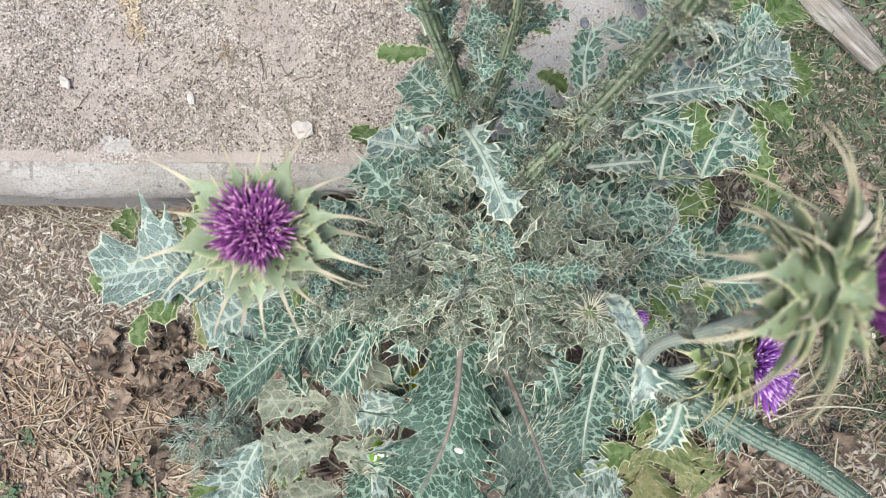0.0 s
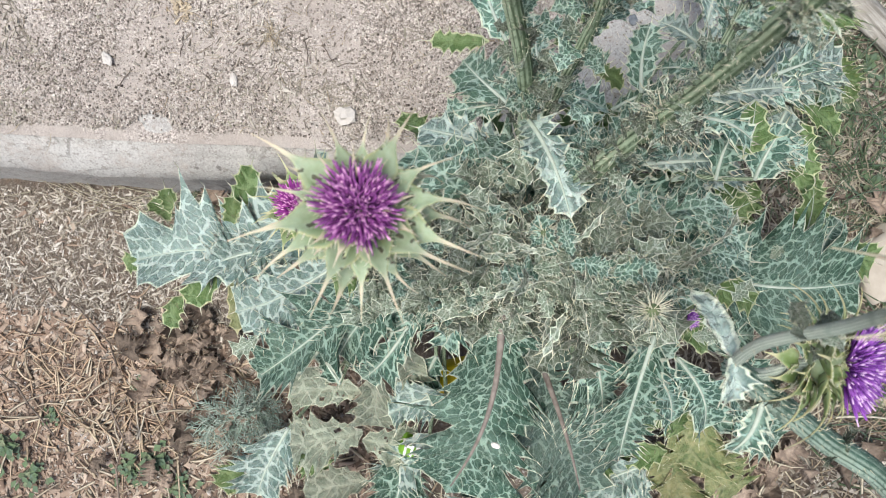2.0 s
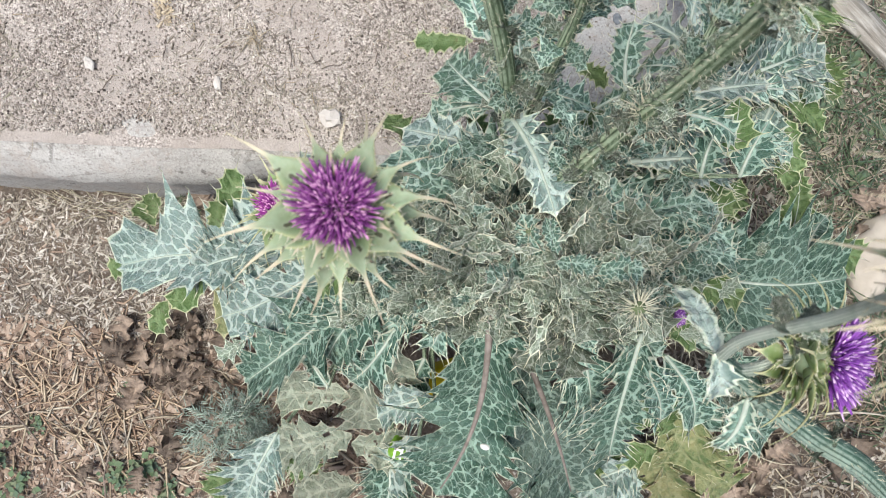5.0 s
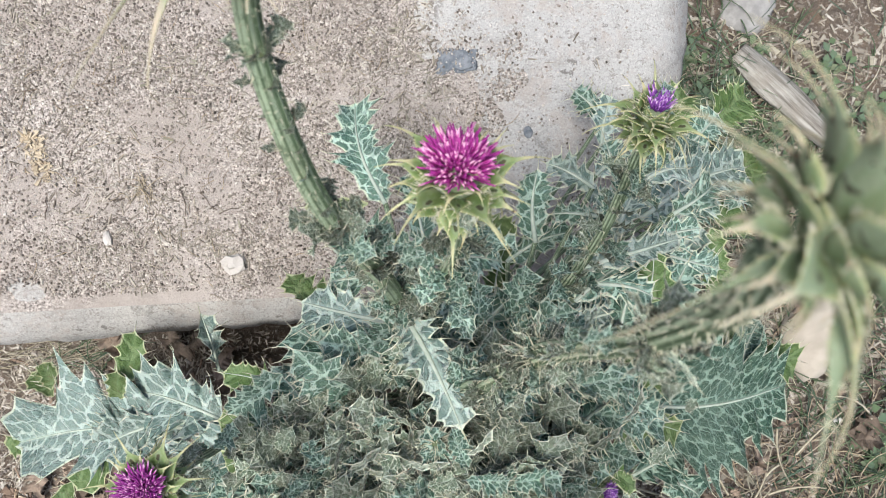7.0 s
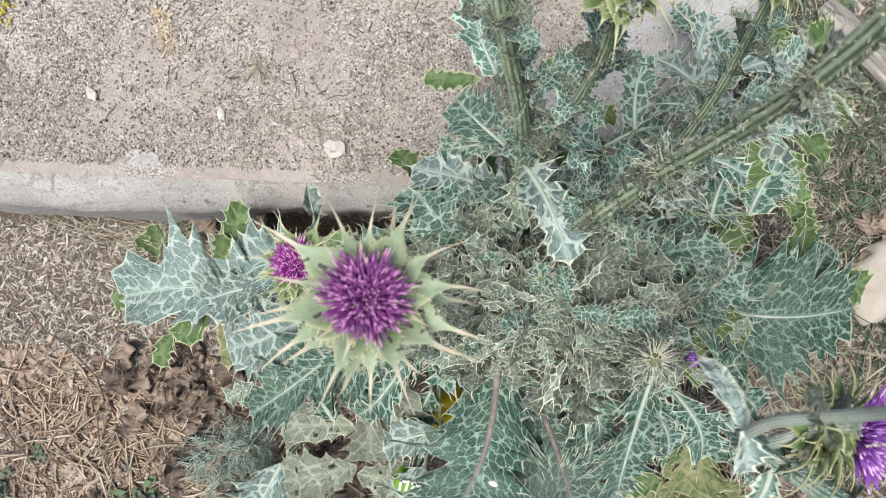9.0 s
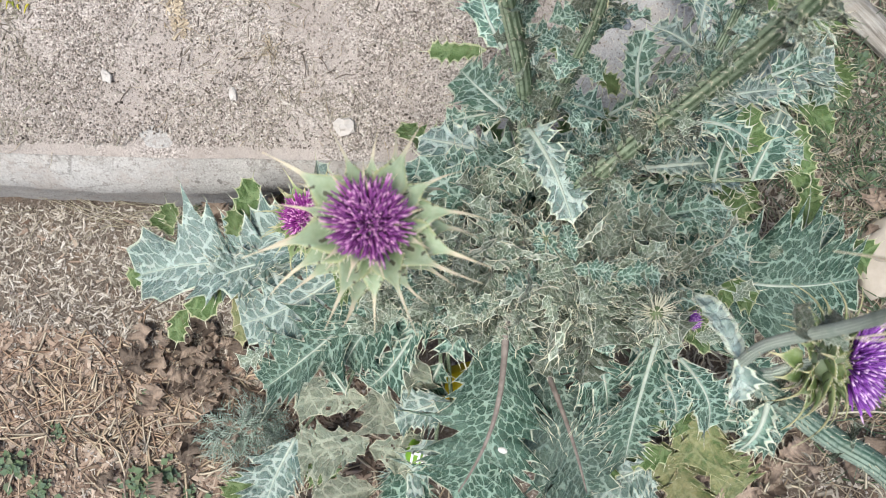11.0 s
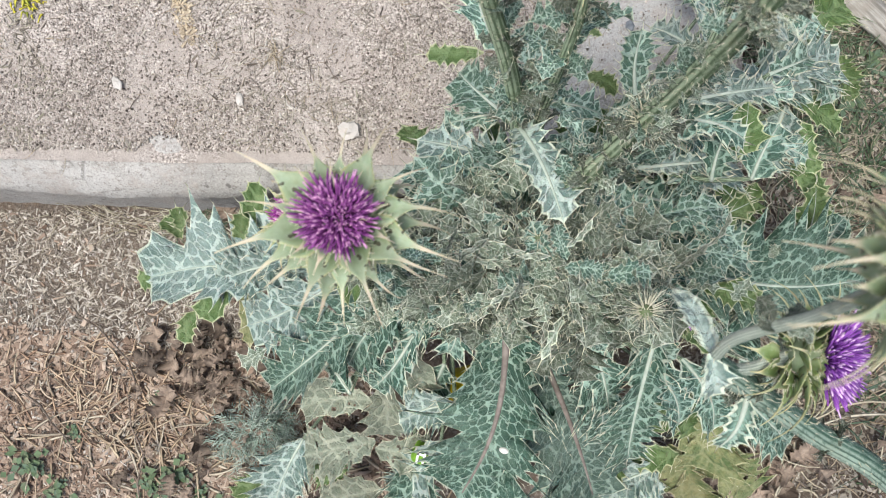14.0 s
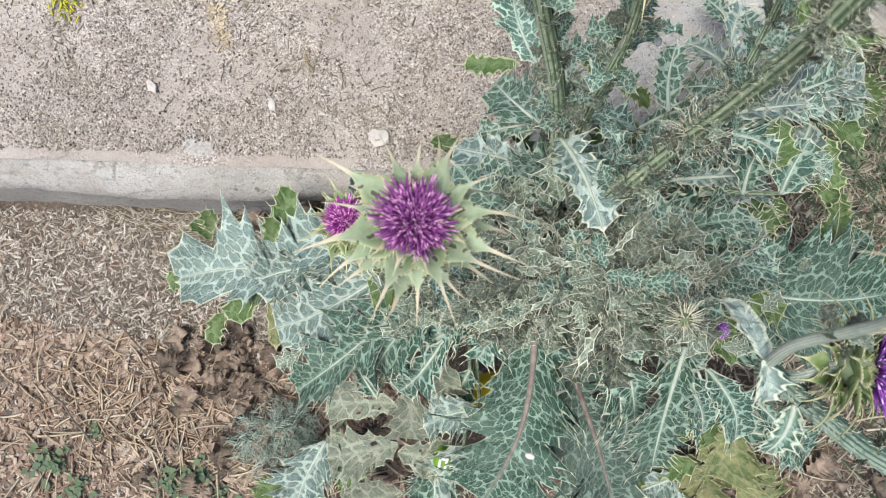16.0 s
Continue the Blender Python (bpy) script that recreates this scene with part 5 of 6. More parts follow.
leaf(thistle, (0.040, 0.248, 0.450), (0.118, 0.243, 0.420), 0.051, 122, LEAF_MID, 3, RIB_PALE, arch=0.08, ruffle=0.2, depth=0.5)
leaf(thistle, (0.098, 0.285, 0.430), (0.135, 0.269, 0.420), 0.026, 123, LEAF_BACK, 3, None, arch=0.05, depth=0.4)
leaf(thistle, (0.118, 0.334, 0.420), (0.086, 0.345, 0.420), 0.022, 124, LEAF_BACK, 3, None, arch=0.05, depth=0.4)
leaf(thistle, (0.063, 0.196, 0.460), (0.080, 0.146, 0.450), 0.046, 125, LEAF_MID, 3, RIB_PALE, arch=0.08, ruffle=0.2, depth=0.5)
leaf(thistle, (0.143, 0.174, 0.470), (0.250, 0.192, 0.430), 0.034, 126, LEAF_PALE, 5, RIB_PALE, 0.0026, arch=0.06, ruffle=0.15, depth=0.5)
leaf(thistle, (0.137, 0.155, 0.450), (0.231, 0.153, 0.400), 0.058, 127, LEAF, 3, RIB_PALE, arch=0.08, ruffle=0.2, depth=0.45)
leaf(thistle, (0.101, 0.076, 0.480), (0.176, 0.123, 0.450), 0.063, 128, LEAF, 4, RIB_PALE, 0.0026, arch=0.08, ruffle=0.2, depth=0.45)
leaf(thistle, (0.163, 0.074, 0.460), (0.224, 0.105, 0.420), 0.048, 129, LEAF, 3, RIB_PALE, arch=0.08, depth=0.5)
leaf(thistle, (0.083, 0.174, 0.460), (0.141, 0.219, 0.430), 0.042, 130, LEAF_MID, 3, RIB_PALE, arch=0.08, depth=0.5)
leaf(thistle, (0.191, 0.224, 0.420), (0.253, 0.219, 0.380), 0.046, 131, LEAF_MID, 3, RIB_PALE, arch=0.08, depth=0.5)
leaf(thistle, (0.211, 0.309, 0.440), (0.167, 0.339, 0.430), 0.035, 132, LEAF_PALE, 3, RIB_PALE, arch=0.08, ruffle=0.22, depth=0.5)
leaf(thistle, (0.211, 0.279, 0.450), (0.169, 0.287, 0.430), 0.034, 133, LEAF_MID, 3, RIB_PALE, arch=0.08, ruffle=0.22, depth=0.5)
leaf(thistle, (0.222, 0.298, 0.500), (0.210, 0.341, 0.500), 0.027, 134, LEAF_MID, 3, RIB_PALE, arch=0.08, ruffle=0.22, depth=0.5)
leaf(thistle, (0.226, 0.294, 0.520), (0.291, 0.315, 0.480), 0.038, 135, LEAF_PALE, 3, RIB_PALE, arch=0.08, ruffle=0.22, depth=0.5)
leaf(thistle, (0.256, 0.256, 0.460), (0.314, 0.264, 0.440), 0.034, 136, LEAF_MID, 3, RIB_PALE, arch=0.08, ruffle=0.22, depth=0.5)
leaf(thistle, (0.280, 0.276, 0.460), (0.338, 0.310, 0.420), 0.041, 137, LEAF_MID, 3, RIB_PALE, arch=0.08, ruffle=0.22, depth=0.5)
leaf(thistle, (0.220, 0.253, 0.470), (0.200, 0.294, 0.500), 0.027, 138, LEAF_PALE, 3, RIB_PALE, arch=0.08, ruffle=0.22, depth=0.5)
leaf(thistle, (0.122, 0.243, 0.420), (0.197, 0.272, 0.400), 0.038, 139, LEAF_MID, 3, RIB_PALE, arch=0.08, depth=0.5)
leaf(thistle, (0.183, 0.167, 0.430), (0.237, 0.226, 0.400), 0.044, 140, LEAF_MID, 3, RIB_PALE, arch=0.08, depth=0.5)
leaf(thistle, (0.241, 0.264, 0.380), (0.280, 0.325, 0.360), 0.042, 141, LEAF_PALE, 3, RIB_PALE, arch=0.08, depth=0.5)
leaf(thistle, (0.321, 0.251, 0.320), (0.393, 0.236, 0.280), 0.053, 142, LEAF_MID, 3, RIB_PALE, arch=0.08, depth=0.5)
leaf(thistle, (0.071, 0.283, 0.450), (0.050, 0.325, 0.450), 0.024, 143, LEAF_BACK, 3, RIB_PALE, arch=0.05, depth=0.5)
leaf(thistle, (0.237, 0.341, 0.350), (0.285, 0.372, 0.330), 0.051, 144, LEAF_PALE, 3, RIB_PALE, arch=0.08, depth=0.5)
leaf(thistle, (0.318, 0.338, 0.330), (0.362, 0.395, 0.300), 0.054, 145, LEAF_MID, 3, RIB_PALE, arch=0.08, depth=0.5)
leaf(thistle, (0.301, 0.199, 0.300), (0.264, 0.153, 0.300), 0.051, 146, LEAF_MID, 3, RIB_PALE, arch=0.08, depth=0.5)
leaf(thistle, (0.144, 0.072, 0.470), (0.121, 0.037, 0.440), 0.040, 147, LEAF, 3, RIB_PALE, arch=0.08, depth=0.5)
leaf(thistle, (0.170, 0.196, 0.500), (0.227, 0.234, 0.500), 0.046, 148, LEAF, 3, RIB_PALE, arch=0.08, ruffle=0.22, depth=0.5)
leaf(thistle, (0.186, 0.209, 0.520), (0.244, 0.196, 0.490), 0.041, 149, LEAF, 3, RIB_PALE, arch=0.08, ruffle=0.22, depth=0.5)
leaf(thistle, (0.168, 0.222, 0.530), (0.273, 0.248, 0.500), 0.033, 150, LEAF_PALE, 4, RIB_PALE, 0.0026, arch=0.06, ruffle=0.15, depth=0.5)
leaf(thistle, (0.247, 0.190, 0.450), (0.255, 0.245, 0.470), 0.043, 151, LEAF_BACK, 2, RIB_PALE, 0.0012, arch=0.05, depth=0.2)
leaf(thistle, (0.273, 0.175, 0.420), (0.298, 0.232, 0.440), 0.055, 152, LEAF, 3, RIB_PALE, arch=0.08, ruffle=0.2, depth=0.45)
leaf(thistle, (0.219, 0.164, 0.460), (0.231, 0.212, 0.480), 0.043, 153, LEAF, 3, RIB_PALE, arch=0.08, ruffle=0.2, depth=0.5)
# leaves under the crown, at the slab's foot
leaf(thistle, (-0.050, 0.127, 0.400), (-0.084, 0.180, 0.360), 0.050, 154, LEAF, 3, RIB_PALE, arch=0.1, ruffle=0.22, depth=0.5)
leaf(thistle, (-0.016, 0.131, 0.400), (-0.051, 0.184, 0.360), 0.047, 155, LEAF, 3, RIB_PALE, arch=0.1, ruffle=0.22, depth=0.5)
leaf(thistle, (-0.073, 0.101, 0.400), (-0.122, 0.153, 0.360), 0.047, 156, LEAF, 3, RIB_PALE, arch=0.1, ruffle=0.22, depth=0.5)
leaf(thistle, (0.007, 0.152, 0.400), (-0.015, 0.200, 0.360), 0.041, 157, LEAF, 3, RIB_PALE, arch=0.1, ruffle=0.22, depth=0.5)
leaf(thistle, (-0.117, 0.088, 0.400), (-0.152, 0.131, 0.360), 0.042, 158, LEAF, 3, RIB_PALE, arch=0.1, ruffle=0.22, depth=0.5)

# turned-up lobes and plain green leaves among the marbled ones
rnd = random.Random(77)
for i in range(16):
    w = 6.283 * i / 16 + rnd.uniform(-0.15, 0.15)
    x, y, z = 0.06 + 0.19 * math.cos(w), 0.10 + 0.11 * math.sin(w), 0.34 + rnd.uniform(-0.03, 0.04)
    if y < 0.03:
        continue
    ln = rnd.uniform(0.05, 0.08)
    leaf(thistle, (x, y, z), (x + math.cos(w) * ln, y + math.sin(w) * ln, z - rnd.uniform(0.0, 0.02)), rnd.uniform(0.03, 0.05), 500 + i, LEAF_BACK, 3, RIB_PALE if i % 2 else None, 0.0014, 25 - 12 * (i % 5), arch=0.06, ruffle=0.2, depth=0.5, teeth=3)

# middle-sized marbled leaves round the crown
rnd = random.Random(41)
for i in range(30):
    w = 6.283 * i / 30 + rnd.uniform(-0.1, 0.1)
    cx, cy = 0.045 + 0.085 * math.cos(w), 0.085 + 0.05 * math.sin(w)
    ln = rnd.uniform(0.075, 0.115)
    a = w + rnd.uniform(-0.5, 0.5)
    z = rnd.uniform(0.34, 0.43)
    if open_front(cx + math.cos(a) * ln * 0.7, cy + math.sin(a) * ln * 0.7):
        continue
    leaf(thistle, (cx, cy, z), (cx + math.cos(a) * ln, cy + math.sin(a) * ln * 0.9, z - rnd.uniform(0.0, 0.06)), ln * rnd.uniform(0.55, 0.75), 400 + i, LEAF, 3, RIB_PALE if i % 3 == 0 else None, 0.0018, rnd.uniform(-20, 20), arch=0.12, ruffle=0.24, depth=0.5, spine=0.009)

# crown of small spiny leaves
SMALL = [leaf_mesh("small_leaf", 0.066, 0.054, 200 + i, LEAF_SMALL, 3, depth=0.56, teeth=1 + (i % 3 > 0), ruffle=0.17, arch=0.15 - 0.04 * (i % 3), fold=0.2, spine=0.010, nv=3) for i in range(10)]
NARROW = [leaf_mesh("narrow_leaf", 0.06, 0.012, 230 + i, LEAF_SMALL, 3, depth=0.5, teeth=1, ruffle=0.08, arch=0.1, fold=0.3, spine=0.012, nv=2) for i in range(4)]
MARBLED = [leaf_mesh("marbled_small_leaf", 0.085, 0.056, 260 + i, LEAF_MID, 3, depth=0.5, teeth=2, ruffle=0.26, arch=0.16, fold=0.22, spine=0.010, nv=3) for i in range(6)]


def crown(plant, count, centre, spread, lo, hi, meshes, seed, scale=(0.7, 1.25), lift=(-10, 45)):
    rnd = random.Random(seed)
    for i in range(count):
        x, y = rnd.gauss(centre[0], spread[0]), rnd.gauss(centre[1], spread[1])
        r = math.hypot((x - centre[0]) / spread[0], (y - centre[1]) / spread[1])
        if r > 2.2 or open_front(x, y):
            continue
        z = hi - (hi - lo) * min(1, r / 2.2) * rnd.uniform(0.6, 1.2) + rnd.uniform(-0.02, 0.02)
        away = math.atan2(y - centre[1], x - centre[0]) + rnd.gauss(0, 1.0)
        m = pose(x, y, z, rnd.uniform(-25, 25), -rnd.uniform(*lift), math.degrees(away)) @ Matrix.Scale(rnd.uniform(*scale), 4)
        part("small_leaf", rnd.choice(meshes), plant, m)


def fine_crown(plant, count, centre, spread, lo, hi, meshes, seed, scale):
    """The smallest leaf tips, too many to count, as one part."""
    rnd = random.Random(seed)
    bm = bmesh.new()
    for i in range(count):
        x, y = rnd.gauss(centre[0], spread[0]), rnd.gauss(centre[1], spread[1])
        if open_front(x, y):
            continue
        r = min(2.2, math.hypot((x - centre[0]) / spread[0], (y - centre[1]) / spread[1]))
        z = hi - (hi - lo) * r / 2.2 + rnd.uniform(-0.02, 0.02)
        m = pose(x, y, z, rnd.uniform(-30, 30), -rnd.uniform(-15, 45), rnd.uniform(0, 360)) @ Matrix.Scale(rnd.uniform(*scale), 4)
        n0 = len(bm.verts)
        bm.from_mesh(rnd.choice(meshes))
        bm.verts.ensure_lookup_table()
        for v in bm.verts[n0:]:
            v.co = m @ v.co
    me = bpy.data.meshes.new("leaf_tip_mass")
    bm.to_mesh(me)
    bm.free()
    for mt in meshes[0].materials:
        me.materials.append(mt)
    ob = part("leaf_tip_mass", me, plant)
    ob["kind"] = "stuff"
    return ob


fine_crown(thistle, 90, (0.03, 0.055), (0.085, 0.036), 0.45, 0.56, SMALL, 71, (0.25, 0.5))
crown(thistle, 135, (0.0, 0.058), (0.056, 0.034), 0.44, 0.55, SMALL, 5, (0.32, 0.80))
crown(thistle, 115, (0.095, 0.052), (0.039, 0.036), 0.43, 0.56, SMALL, 6, (0.32, 0.75))
crown(thistle, 70, (-0.05, 0.058), (0.042, 0.028), 0.41, 0.50, SMALL, 16, (0.34, 0.7))
crown(thistle, 40, (0.03, 0.115), (0.05, 0.026), 0.45, 0.54, SMALL, 17, (0.4, 0.8))
crown(thistle, 45, (0.04, 0.062), (0.085, 0.036), 0.47, 0.57, NARROW, 7, (0.4, 0.8))
crown(thistle, 14, (0.06, 0.15), (0.05, 0.03), 0.43, 0.50, MARBLED, 8, (0.5, 0.85))
crown(thistle, 14, (0.13, 0.12), (0.05, 0.035), 0.41, 0.50, MARBLED, 9, (0.5, 0.85))
crown(thistle, 30, (0.04, 0.09), (0.09, 0.045), 0.42, 0.50, MARBLED, 21, (0.5, 0.9))
crown(thistle, 34, (0.05, 0.06), (0.085, 0.04), 0.46, 0.56, MARBLED, 22, (0.28, 0.5))


def ruff(plant, at, axis, count, size, seed, lift=25, meshes=MARBLED[:4] + NARROW[:2]):
    """A ring of narrow thorny leaves round a stem's joint."""
    rnd = random.Random(seed)
    z = Vector(axis).normalized()
    x = z.orthogonal().normalized()
    m0 = Matrix.Translation(at) @ Matrix((x, z.cross(x), z)).transposed().to_4x4()
    for i in range(count):
        m = m0 @ Matrix.Rotation(6.283 * (i + rnd.uniform(-0.3, 0.3)) / count, 4, "Z") @ pose(0.004, 0, 0, rnd.uniform(-40, 40), -lift + rnd.uniform(-25, 25), 0) @ Matrix.Scale(size * rnd.uniform(0.45, 0.9), 4)
        part("small_leaf", rnd.choice(meshes), plant, m)


ruff(thistle, (-0.018, 0.235, 0.755), (-0.2, 0.25, 0.9), 9, 0.46, 1, 25, SMALL)
ruff(thistle, (0.013, 0.203, 0.60), (-0.1, 0.25, 0.9), 8, 0.5, 2)
ruff(thistle, (0.103, 0.153, 0.69), (0.3, 0.1, 0.9), 7, 0.5, 3, 15, SMALL)
ruff(thistle, (0.124, 0.159, 0.865), (0.3, 0.1, 0.9), 9, 0.40, 4, 20, SMALL)
ruff(thistle, (-0.039, 0.295, 0.855), (-0.1, 0.35, 0.9), 5, 0.3, 5, 25, SMALL)
ruff(thistle, (0.053, 0.225, 0.71), (0.1, 0.25, 0.9), 5, 0.55, 6)
ruff(thistle, (0.175, 0.235, 0.56), (0.3, 0.4, 0.9), 6, 0.6, 7)
for i, at in enumerate(((0.042, 0.205, 0.58), (0.050, 0.218, 0.655), (0.036, 0.185, 0.52))):
    ruff(thistle, at, (0.05, 0.3, 0.9), 4, 0.6, 50 + i, 20, MARBLED)
for i, at in enumerate(((0.14, 0.19, 0.455), (0.16, 0.213, 0.51), (0.183, 0.27, 0.63))):
    ruff(thistle, at, (0.4, 0.4, 0.8), 4, 0.5, 60 + i, 20, MARBLED)
ruff(thistle, (0.075, 0.136, 0.61), (0.3, 0.1, 0.9), 8, 0.5, 8, 25, SMALL)

# bristling joints of thin thorny leaves
for i, (at, n, sz) in enumerate((((0.085, 0.143, 0.645), 6, 0.45), ((0.103, 0.153, 0.695), 18, 0.55), ((0.113, 0.157, 0.76), 5, 0.45), ((0.121, 0.023, 0.60), 26, 0.42), ((0.039, 0.088, 0.555), 18, 0.42), ((0.013, 0.203, 0.60), 12, 0.45), ((0.124, 0.16, 0.87), 14, 0.45))):
    ruff(thistle, at, (0.1, 0.0, 1.0), n, sz, 150 + i, 15, NARROW)

# short spiny wings up the flower stems
WINGS = (
    ([(0.038, 0.195, 0.54), (0.053, 0.222, 0.70), (0.052, 0.245, 0.79)], 9, 0.44),
    ([(0.13, 0.18, 0.43), (0.175, 0.235, 0.56), (0.188, 0.297, 0.69)], 15, 0.44),
    ([(0.026, 0.165, 0.45), (0.013, 0.203, 0.61), (-0.016, 0.233, 0.75)], 9, 0.42),
    ([(-0.016, 0.233, 0.75), (-0.031, 0.262, 0.81), (-0.040, 0.30, 0.86)], 7, 0.22),
    ([(-0.078, 0.054, 0.42), (-0.084, 0.051, 0.66), (-0.086, 0.050, 0.80)], 8, 0.40),
    ([(-0.148, 0.088, 0.34), (-0.152, 0.085, 0.52), (-0.152, 0.082, 0.62)], 8, 0.42),
    ([(0.043, 0.118, 0.46), (0.062, 0.128, 0.57), (0.100, 0.152, 0.69)], 12, 0.46),
    ([(0.100, 0.152, 0.69), (0.112, 0.156, 0.75), (0.124, 0.160, 0.86)], 9, 0.34),
)
for j, (line, n, sz) in enumerate(WINGS):
    pts = smooth_line(line, 8)
    for i in range(n):
        at = pts[int((i + 0.5) * len(pts) / n)]
        nx = pts[min(len(pts) - 1, int((i + 0.5) * len(pts) / n) + 1)]
        ruff(thistle, at, Vector(nx) - Vector(at) + Vector((0, 0, 1e-4)), 3, sz, 90 + 20 * j + i, 30, SMALL[:6] + MARBLED[:3] if sz > 0.3 else SMALL)

NODE = bud_mesh("thorn_knot", 0.0045, 0.012, 6, 0.06)
for at in ((-0.018, 0.235, 0.757), (0.013, 0.203, 0.60), (0.124, 0.16, 0.867), (-0.039, 0.295, 0.855), (0.053, 0.225, 0.71), (0.175, 0.235, 0.56)):
    part("thorn_knot", NODE, thistle, Matrix.Translation(at), "knot of pale thorns at a joint")
BUD = bud_mesh("bud", 0.006, 0.0150, 4, 0.22)
for x, y, z, s in ((0.121, 0.023, 0.605, 1.0), (0.039, 0.088, 0.56, 0.9), (0.103, 0.153, 0.697, 1.1), (-0.04, 0.055, 0.53, 0.8), (0.155, 0.07, 0.52, 0.7)):
    part("bud", BUD, thistle, Matrix.Translation((x, y, z)) @ Matrix.Scale(s, 4), "closed green bud with long pale spines")

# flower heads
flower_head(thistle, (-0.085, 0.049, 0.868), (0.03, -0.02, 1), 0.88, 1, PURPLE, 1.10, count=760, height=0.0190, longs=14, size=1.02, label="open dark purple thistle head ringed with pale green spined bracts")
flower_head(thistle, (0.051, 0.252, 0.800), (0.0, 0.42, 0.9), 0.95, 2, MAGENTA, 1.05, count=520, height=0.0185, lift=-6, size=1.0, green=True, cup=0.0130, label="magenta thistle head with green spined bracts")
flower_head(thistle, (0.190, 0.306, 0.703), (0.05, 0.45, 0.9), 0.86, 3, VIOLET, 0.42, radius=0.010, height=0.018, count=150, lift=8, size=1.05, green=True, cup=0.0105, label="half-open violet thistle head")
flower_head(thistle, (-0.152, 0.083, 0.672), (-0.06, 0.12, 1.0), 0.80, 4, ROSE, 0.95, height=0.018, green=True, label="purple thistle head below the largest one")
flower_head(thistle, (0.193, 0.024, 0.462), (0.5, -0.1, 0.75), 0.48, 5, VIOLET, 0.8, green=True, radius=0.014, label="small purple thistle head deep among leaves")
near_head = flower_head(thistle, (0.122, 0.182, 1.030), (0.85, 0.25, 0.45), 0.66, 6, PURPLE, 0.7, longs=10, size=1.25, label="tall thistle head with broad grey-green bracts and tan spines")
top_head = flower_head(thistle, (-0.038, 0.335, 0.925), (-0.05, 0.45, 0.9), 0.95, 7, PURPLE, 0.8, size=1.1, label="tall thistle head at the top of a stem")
# longest spines of the two tall heads
LONG_SPINE = bract_mesh("long_spine", 0.075, 0.0060, 61, 0.05, 0.15, None, 0.40)
part("bract", LONG_SPINE, near_head, aim((0.118, 0.172, 1.028), (0.098, 0.100, 1.020), 20), "long tan spine")
part("bract", LONG_SPINE, near_head, aim((0.110, 0.180, 1.030), (0.055, 0.155, 1.010), -30) @ Matrix.Scale(0.8, 4), "long tan spine")
part("bract", LONG_SPINE, top_head, aim((-0.050, 0.312, 0.930), (-0.087, 0.236, 0.955), 10), "long tan spine")

# ---------------------------------------------------------------- the second thistle, leaning in

second = tagged(empty("milk_thistle", (0.56, -0.30, 0.0)), "second milk thistle leaning in on a thick ribbed stem", "thistle")
stem(second, [(0.60, -0.30, -0.02), (0.47, -0.19, 0.36), (0.30, -0.10, 0.605), (0.218, -0.063, 0.68), (0.165, -0.038, 0.735), (0.117, -0.017, 0.79)], 0.0095, 0.0066, STEM_BLUE, 13, 300, 21, "thick ribbed blue-green stem")
stem(second, [(0.116, -0.016, 0.79), (0.118, -0.004, 0.83), (0.134, 0.004, 0.88), (0.134, 0.010, 0.93), (0.128, 0.012, 0.975)], 0.0031, 0.0026, STEM_PALE, 13, 30, 22)
stem(second, [(0.125, -0.022, 0.782), (0.145, -0.020, 0.768), (0.165, -0.014, 0.768), (0.185, -0.013, 0.772)], 0.0036, 0.0032, STEM_PALE, 13, 10, 23)
leaf(second, (0.118, -0.016, 0.795), (0.104, 0.027, 0.755), 0.017, 80, LEAF_PALE, 2, None, arch=0.12, fold=0.35, teeth=2, depth=0.25, spine=0.0035)
leaf(second, (0.112, -0.012, 0.80), (0.117, -0.036, 0.785), 0.024, 81, LEAF_PALE, 2, None, arch=0.16, fold=0.35, teeth=2, depth=0.25, spine=0.0035)
leaf(second, (0.15, -0.035, 0.75), (0.14, -0.07, 0.72), 0.024, 82, LEAF, 3, arch=0.12, fold=0.3, teeth=2, depth=0.4, spine=0.004)
ruff(second, (0.15, -0.034, 0.75), (-0.5, 0.3, 0.5), 5, 0.30, 31, 25, SMALL)
ruff(second, (0.235, -0.07, 0.665), (-0.5, 0.3, 0.5), 5, 0.34, 32, 25, SMALL)
ruff(second, (0.128, 0.0, 0.86), (0.2, 0.1, 0.9), 5, 0.34, 33, 25, SMALL)
flower_head(second, (0.140, 0.012, 0.985), (0.92, -0.12, 0.36), 0.92, 11, PURPLE, 0.7, longs=13, size=0.90, lift=-18, label="purple thistle head seen close, with stout green bracts")
flower_head(second, (0.187, -0.013, 0.776), (0.78, -0.18, 0.60), 0.96, 12, VIOLET, 1.15, height=0.023, size=1.0, green=True, label="violet thistle head turned sideways")

# ---------------------------------------------------------------- things on the ground

def rock_mesh(name, size, seed, mat, rough=0.18, fine=3):
    rnd = random.Random(seed)
    bm = bmesh.new()
    bmesh.ops.create_icosphere(bm, subdivisions=fine, radius=1.0)
    off = Vector((rnd.uniform(0, 9), rnd.uniform(0, 9), rnd.uniform(0, 9)))
    for v in bm.verts:
        f = 1 + rough * noise.fractal(v.co * 1.4 + off, 1.0, 2.0, 3)
        v.co = Vector((v.co.x * size[0] * f, v.co.y * size[1] * f, v.co.z * size[2] * f))
    for f in bm.faces:
        f.smooth = fine > 2
    me = bpy.data.meshes.new(name)
    bm.to_mesh(me)
    bm.free()
    me.materials.append(mat)
    return me


GREYROCK = plain("grey_rock", (0.26, 0.255, 0.25), (0.42, 0.41, 0.40), 35, bump=0.6)


